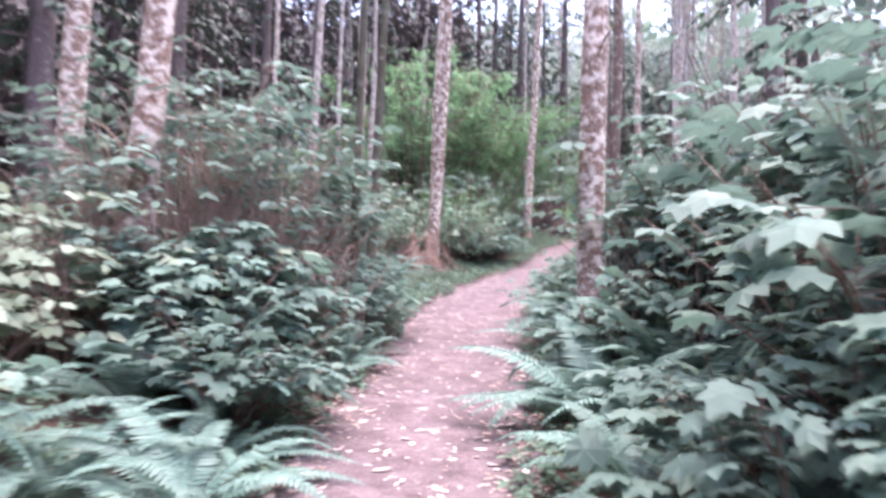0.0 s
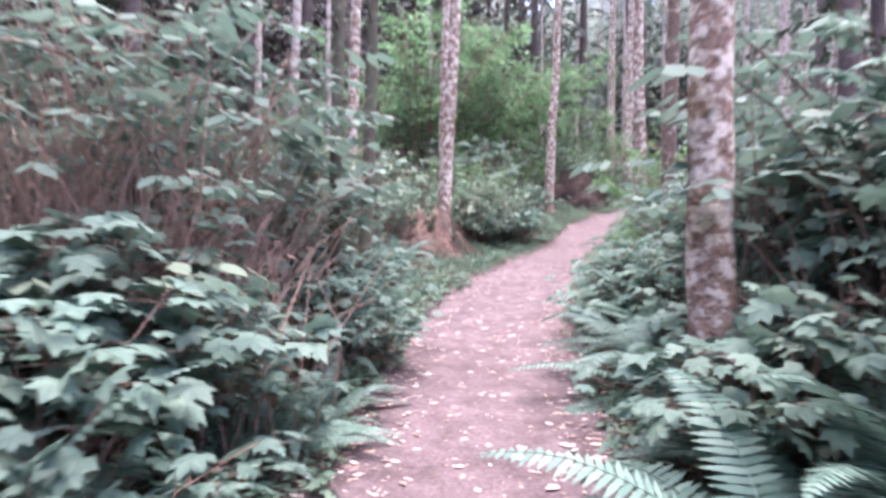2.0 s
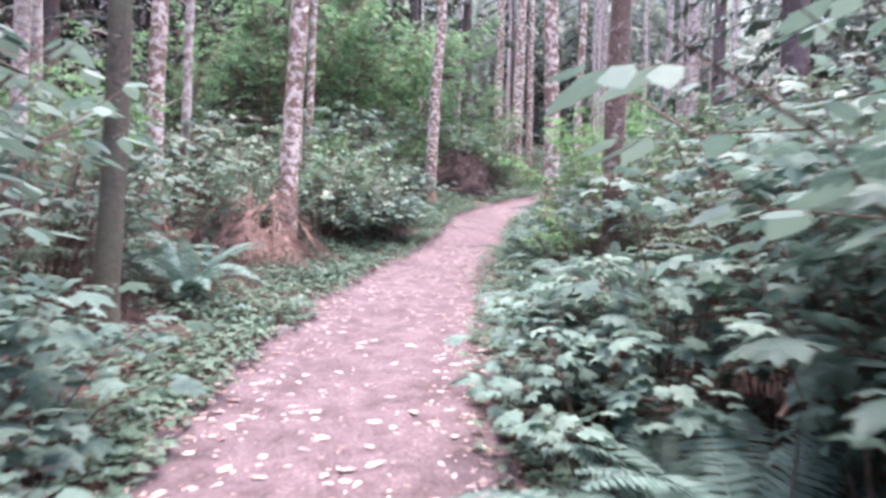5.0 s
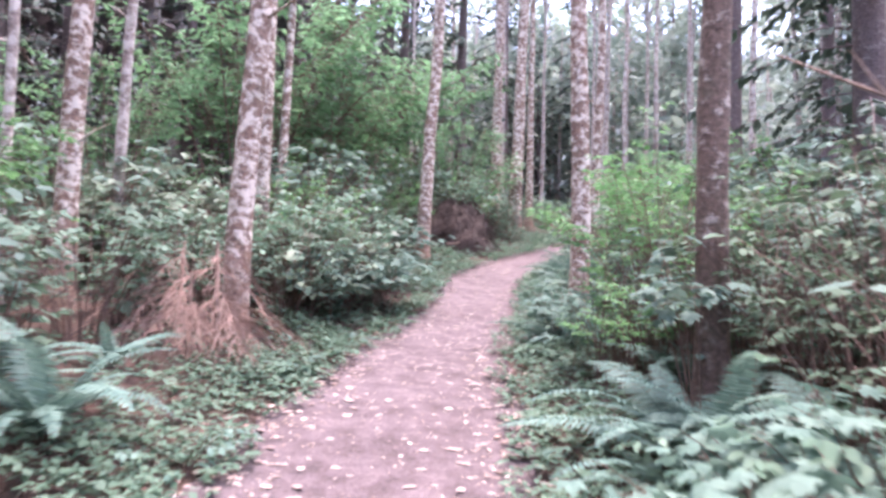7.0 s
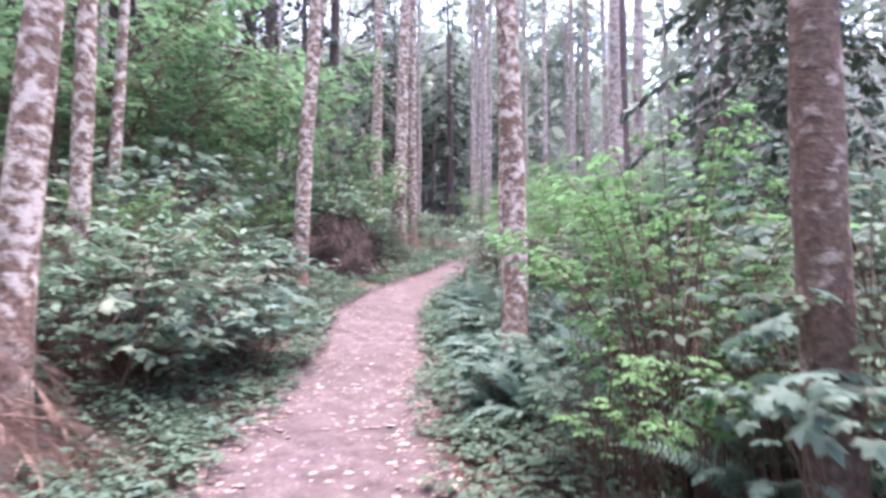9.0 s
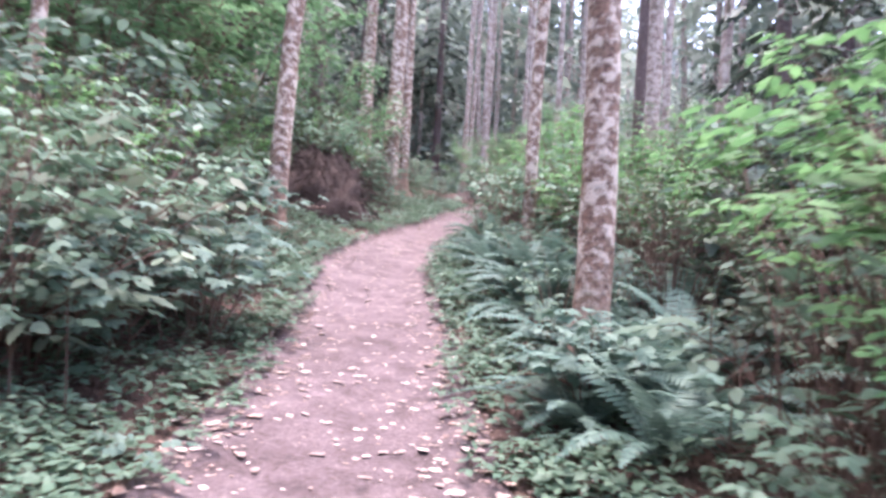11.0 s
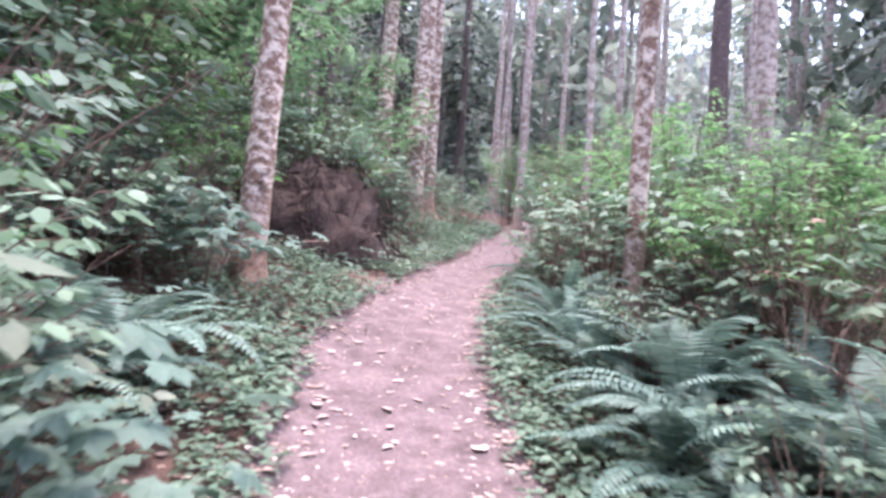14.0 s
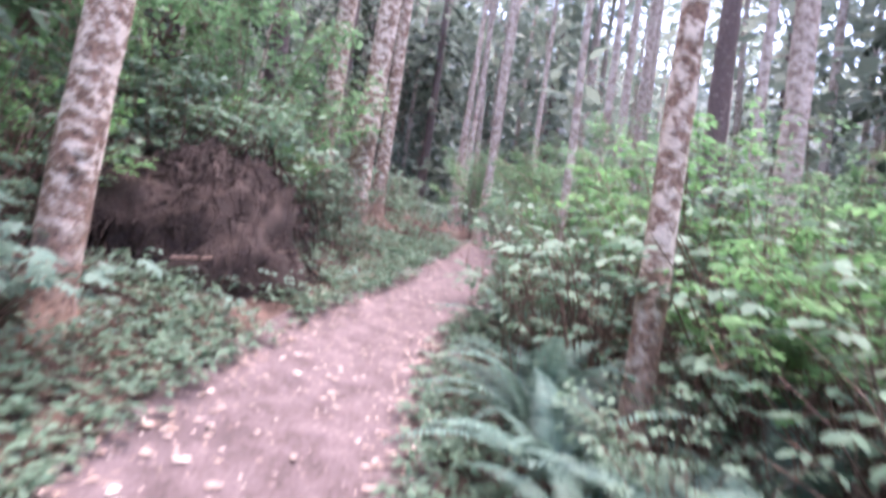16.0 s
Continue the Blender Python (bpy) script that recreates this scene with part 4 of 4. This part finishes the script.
for x, y, s in ((6.0, 21.2, 1.05), (6.7, 21.8, 1.3), (6.3, 20.1, 1.2), (6.15, 22.4, 0.75), (6.6, 23.4, 0.9), (6.9, 20.6, 1.3), (7.6, 22.6, 1.3), (5.9, 18.9, 1.1), (1.9, 21.3, 0.7), (1.5, 21.7, 0.9), (2.0, 22.7, 0.9), (3.1, 25.2, 1.3), (3.9, 25.3, 1.25), (1.2, 22.9, 1.1), (2.9, 22.9, 0.45), (3.5, 25.6, 1.3), (4.4, 25.7, 1.1), (2.7, 25.2, 1.2), (2.0, 23.4, 1.1), (3.0, 26.4, 1.4), (1.4, 24.2, 1.2)):
    put(SALMON, x, y, s)
for x, y, s in ((0.7, 25.5, 1.25), (-1.2, 23.8, 1.2), (2.1, 28.2, 1.15), (-3.0, 20.4, 0.8), (-0.6, 28.5, 1.1), (4.3, 27.6, 0.6), (-4.5, 17.0, 0.7), (11.3, 30.0, 0.6), (11.5, 33.5, 0.7), (8.8, 21.6, 0.7), (9.8, 25.4, 0.75), (10.6, 28.6, 0.7)):
    put(MAPLE, x, y, s)
for x, y, s in ((6.0, 16.7, 1.1), (6.5, 18.2, 0.95), (6.3, 19.3, 1.1), (7.2, 21.6, 1.05), (7.5, 23.6, 0.9), (-0.3, 19.9, 0.8), (0.55, 18.9, 0.9), (5.9, 15.6, 0.9), (7.6, 19.0, 1.1), (9.0, 23.9, 1.0), (4.4, 25.9, 0.6)):
    put(LIME, x, y, s)
for x, y, s in ((4.05, 17.55, 0.75), (3.9, 17.0, 0.8), (1.35, 18.6, 1.3), (0.75, 16.6, 0.9), (1.7, 6.0, 1.1)):
    put(MAPLELEAF, x, y, s)
for x, y, s in ((2.85, 12.2, 0.85), (1.95, 6.9, 0.95), (2.1, 9.2, 1.0), (2.3, 6.4, 1.15), (2.5, 3.0, 1.0), (3.2, 12.75, 0.8)):
    put(TALLMAPLE, x, y, s)
for x, y, s in ((3.2, 23.3, 0.8), (3.7, 23.3, 0.7), (4.3, 23.7, 0.9), (2.3, 22.5, 0.8), (2.9, 22.4, 0.7), (1.7, 20.7, 0.9), (2.0, 20.3, 0.7)):
    put(LOW, x, y, s)

# plants at the feet of the trunks
for x, y in ((1.36, 6.15), (-2.7, 5.8), (-0.3, 15.13), (2.56, 21.93), (3.7, 16.35), (3.06, 12.42), (5.58, 20.3), (-0.45, 18.8), (6.3, 27.9), (-1.15, 8.6), (-1.24, 10.93)):
    for k in range(4):
        a = k * 1.57 + pr.uniform(-0.4, 0.4)
        put(LOW, x + 0.3 * math.cos(a), y + 0.3 * math.sin(a), pr.uniform(0.55, 0.85))

# filling in, thicker away from the path
TRUNKS = [(1.36, 6.15), (-2.7, 5.8), (-0.3, 15.13), (2.56, 21.93), (3.7, 16.35), (3.06, 12.42), (5.58, 20.3), (3.65, 24.35), (3.9, 23.9)]
for _ in range(280):
    y = pr.uniform(-5, 33)
    d = pr.choice((-1, 1)) * (half_width(y) + 0.15 + abs(pr.gauss(0, 2.7)))
    x = float(path_x(y)) + d * math.sqrt(1 + path_slope(y) ** 2)
    a = abs(d) - half_width(y)
    if any((x - tx) ** 2 + (y - ty) ** 2 < 0.5 for tx, ty in TRUNKS):
        continue
    if a < 2.2 and any((x - tx) ** 2 + (y - ty) ** 2 < 0.45 for tx, ty in FERNS):
        continue
    if a < 0.55:
        put(LOW, x, y, pr.uniform(0.6, 1.0))
    elif a < 1.5:
        put(pr.choice((LOW, LOW, BERRY, SALMON)), x, y, pr.uniform(0.45, 0.75))
    elif a < 3.2:
        put(pr.choice((BERRY, SALMON, SALMON, PALE, ELDER)), x, y, pr.uniform(0.65, 0.95))
    else:
        put(pr.choice((ELDER, SALMON, ELDER, LIME if y > 12 else ELDER, PALE)), x, y, pr.uniform(0.8, 1.25))

for x, y, z, L, t, p in ((1.9, 8.2, 0.5, 1.3, 0.6, 0.7), (2.6, 9.4, 0.55, 1.4, 2.4, -0.2), (3.4, 14.4, 0.2, 1.6, 0.5, 0.1), (5.4, 18.6, 0.8, 1.6, 0.3, 0.05), (5.3, 19.6, 0.75, 1.4, 0.5, 0.1),
                         (0.4, 18.0, 0.1, 1.4, 1.9, 1.1), (3.2, 9.9, 1.2, 1.5, 2.8, 0.5), (2.1, 5.4, 1.0, 1.5, 0.3, 0.8), (3.3, 23.2, 0.3, 1.3, 0.5, 0.1)):
    stick(x, y, z, L, t, p)

# ---------------------------------------------------------------- small things on the ground
def far_undergrowth():
    """Low leaves covering the forest floor away from the path."""
    rng = random.Random(44)
    b = Build()
    n = 0
    while n < 4200:
        x, y = rng.uniform(-20, 26), rng.uniform(-10, 46)
        d = abs(off_path(x, y))
        if d < 2.6:
            continue
        n += 1
        z = lie(x, y)
        h = rng.uniform(0.15, 0.55)
        b.blade((x, y, z - 0.03), (x, y, z + h), 0.006, 1)
        for k in range(6):
            a = k * 1.047 + rng.gauss(0, 0.3)
            leaf_shape(b, (x, y, z + h * rng.uniform(0.6, 1.0)), (math.cos(a), math.sin(a), rng.uniform(-0.4, 0.2)), (rng.gauss(0, 0.3), rng.gauss(0, 0.3), 1), rng.uniform(0.18, 0.36), 2)
    tagged(new("forest_undergrowth", b.mesh("forest_undergrowth", M_COVER, M_CANE)), "low green undergrowth covering the forest floor", "undergrowth", kind="stuff")


far_undergrowth()
make_ground_cover()
make_litter("fallen_leaves", M_LITTER, 4400, "pale pinkish fallen leaves scattered over the dirt path", on_path, 0.075)
make_litter("leaf_crumbs", M_DUFF, 4500, "small dark leaf crumbs and twig bits on the path", on_path, 0.032)
make_litter("brown_leaf_litter", M_DUFF, 5200, "brown dry leaf litter along the path edges", beside_path, 0.08)
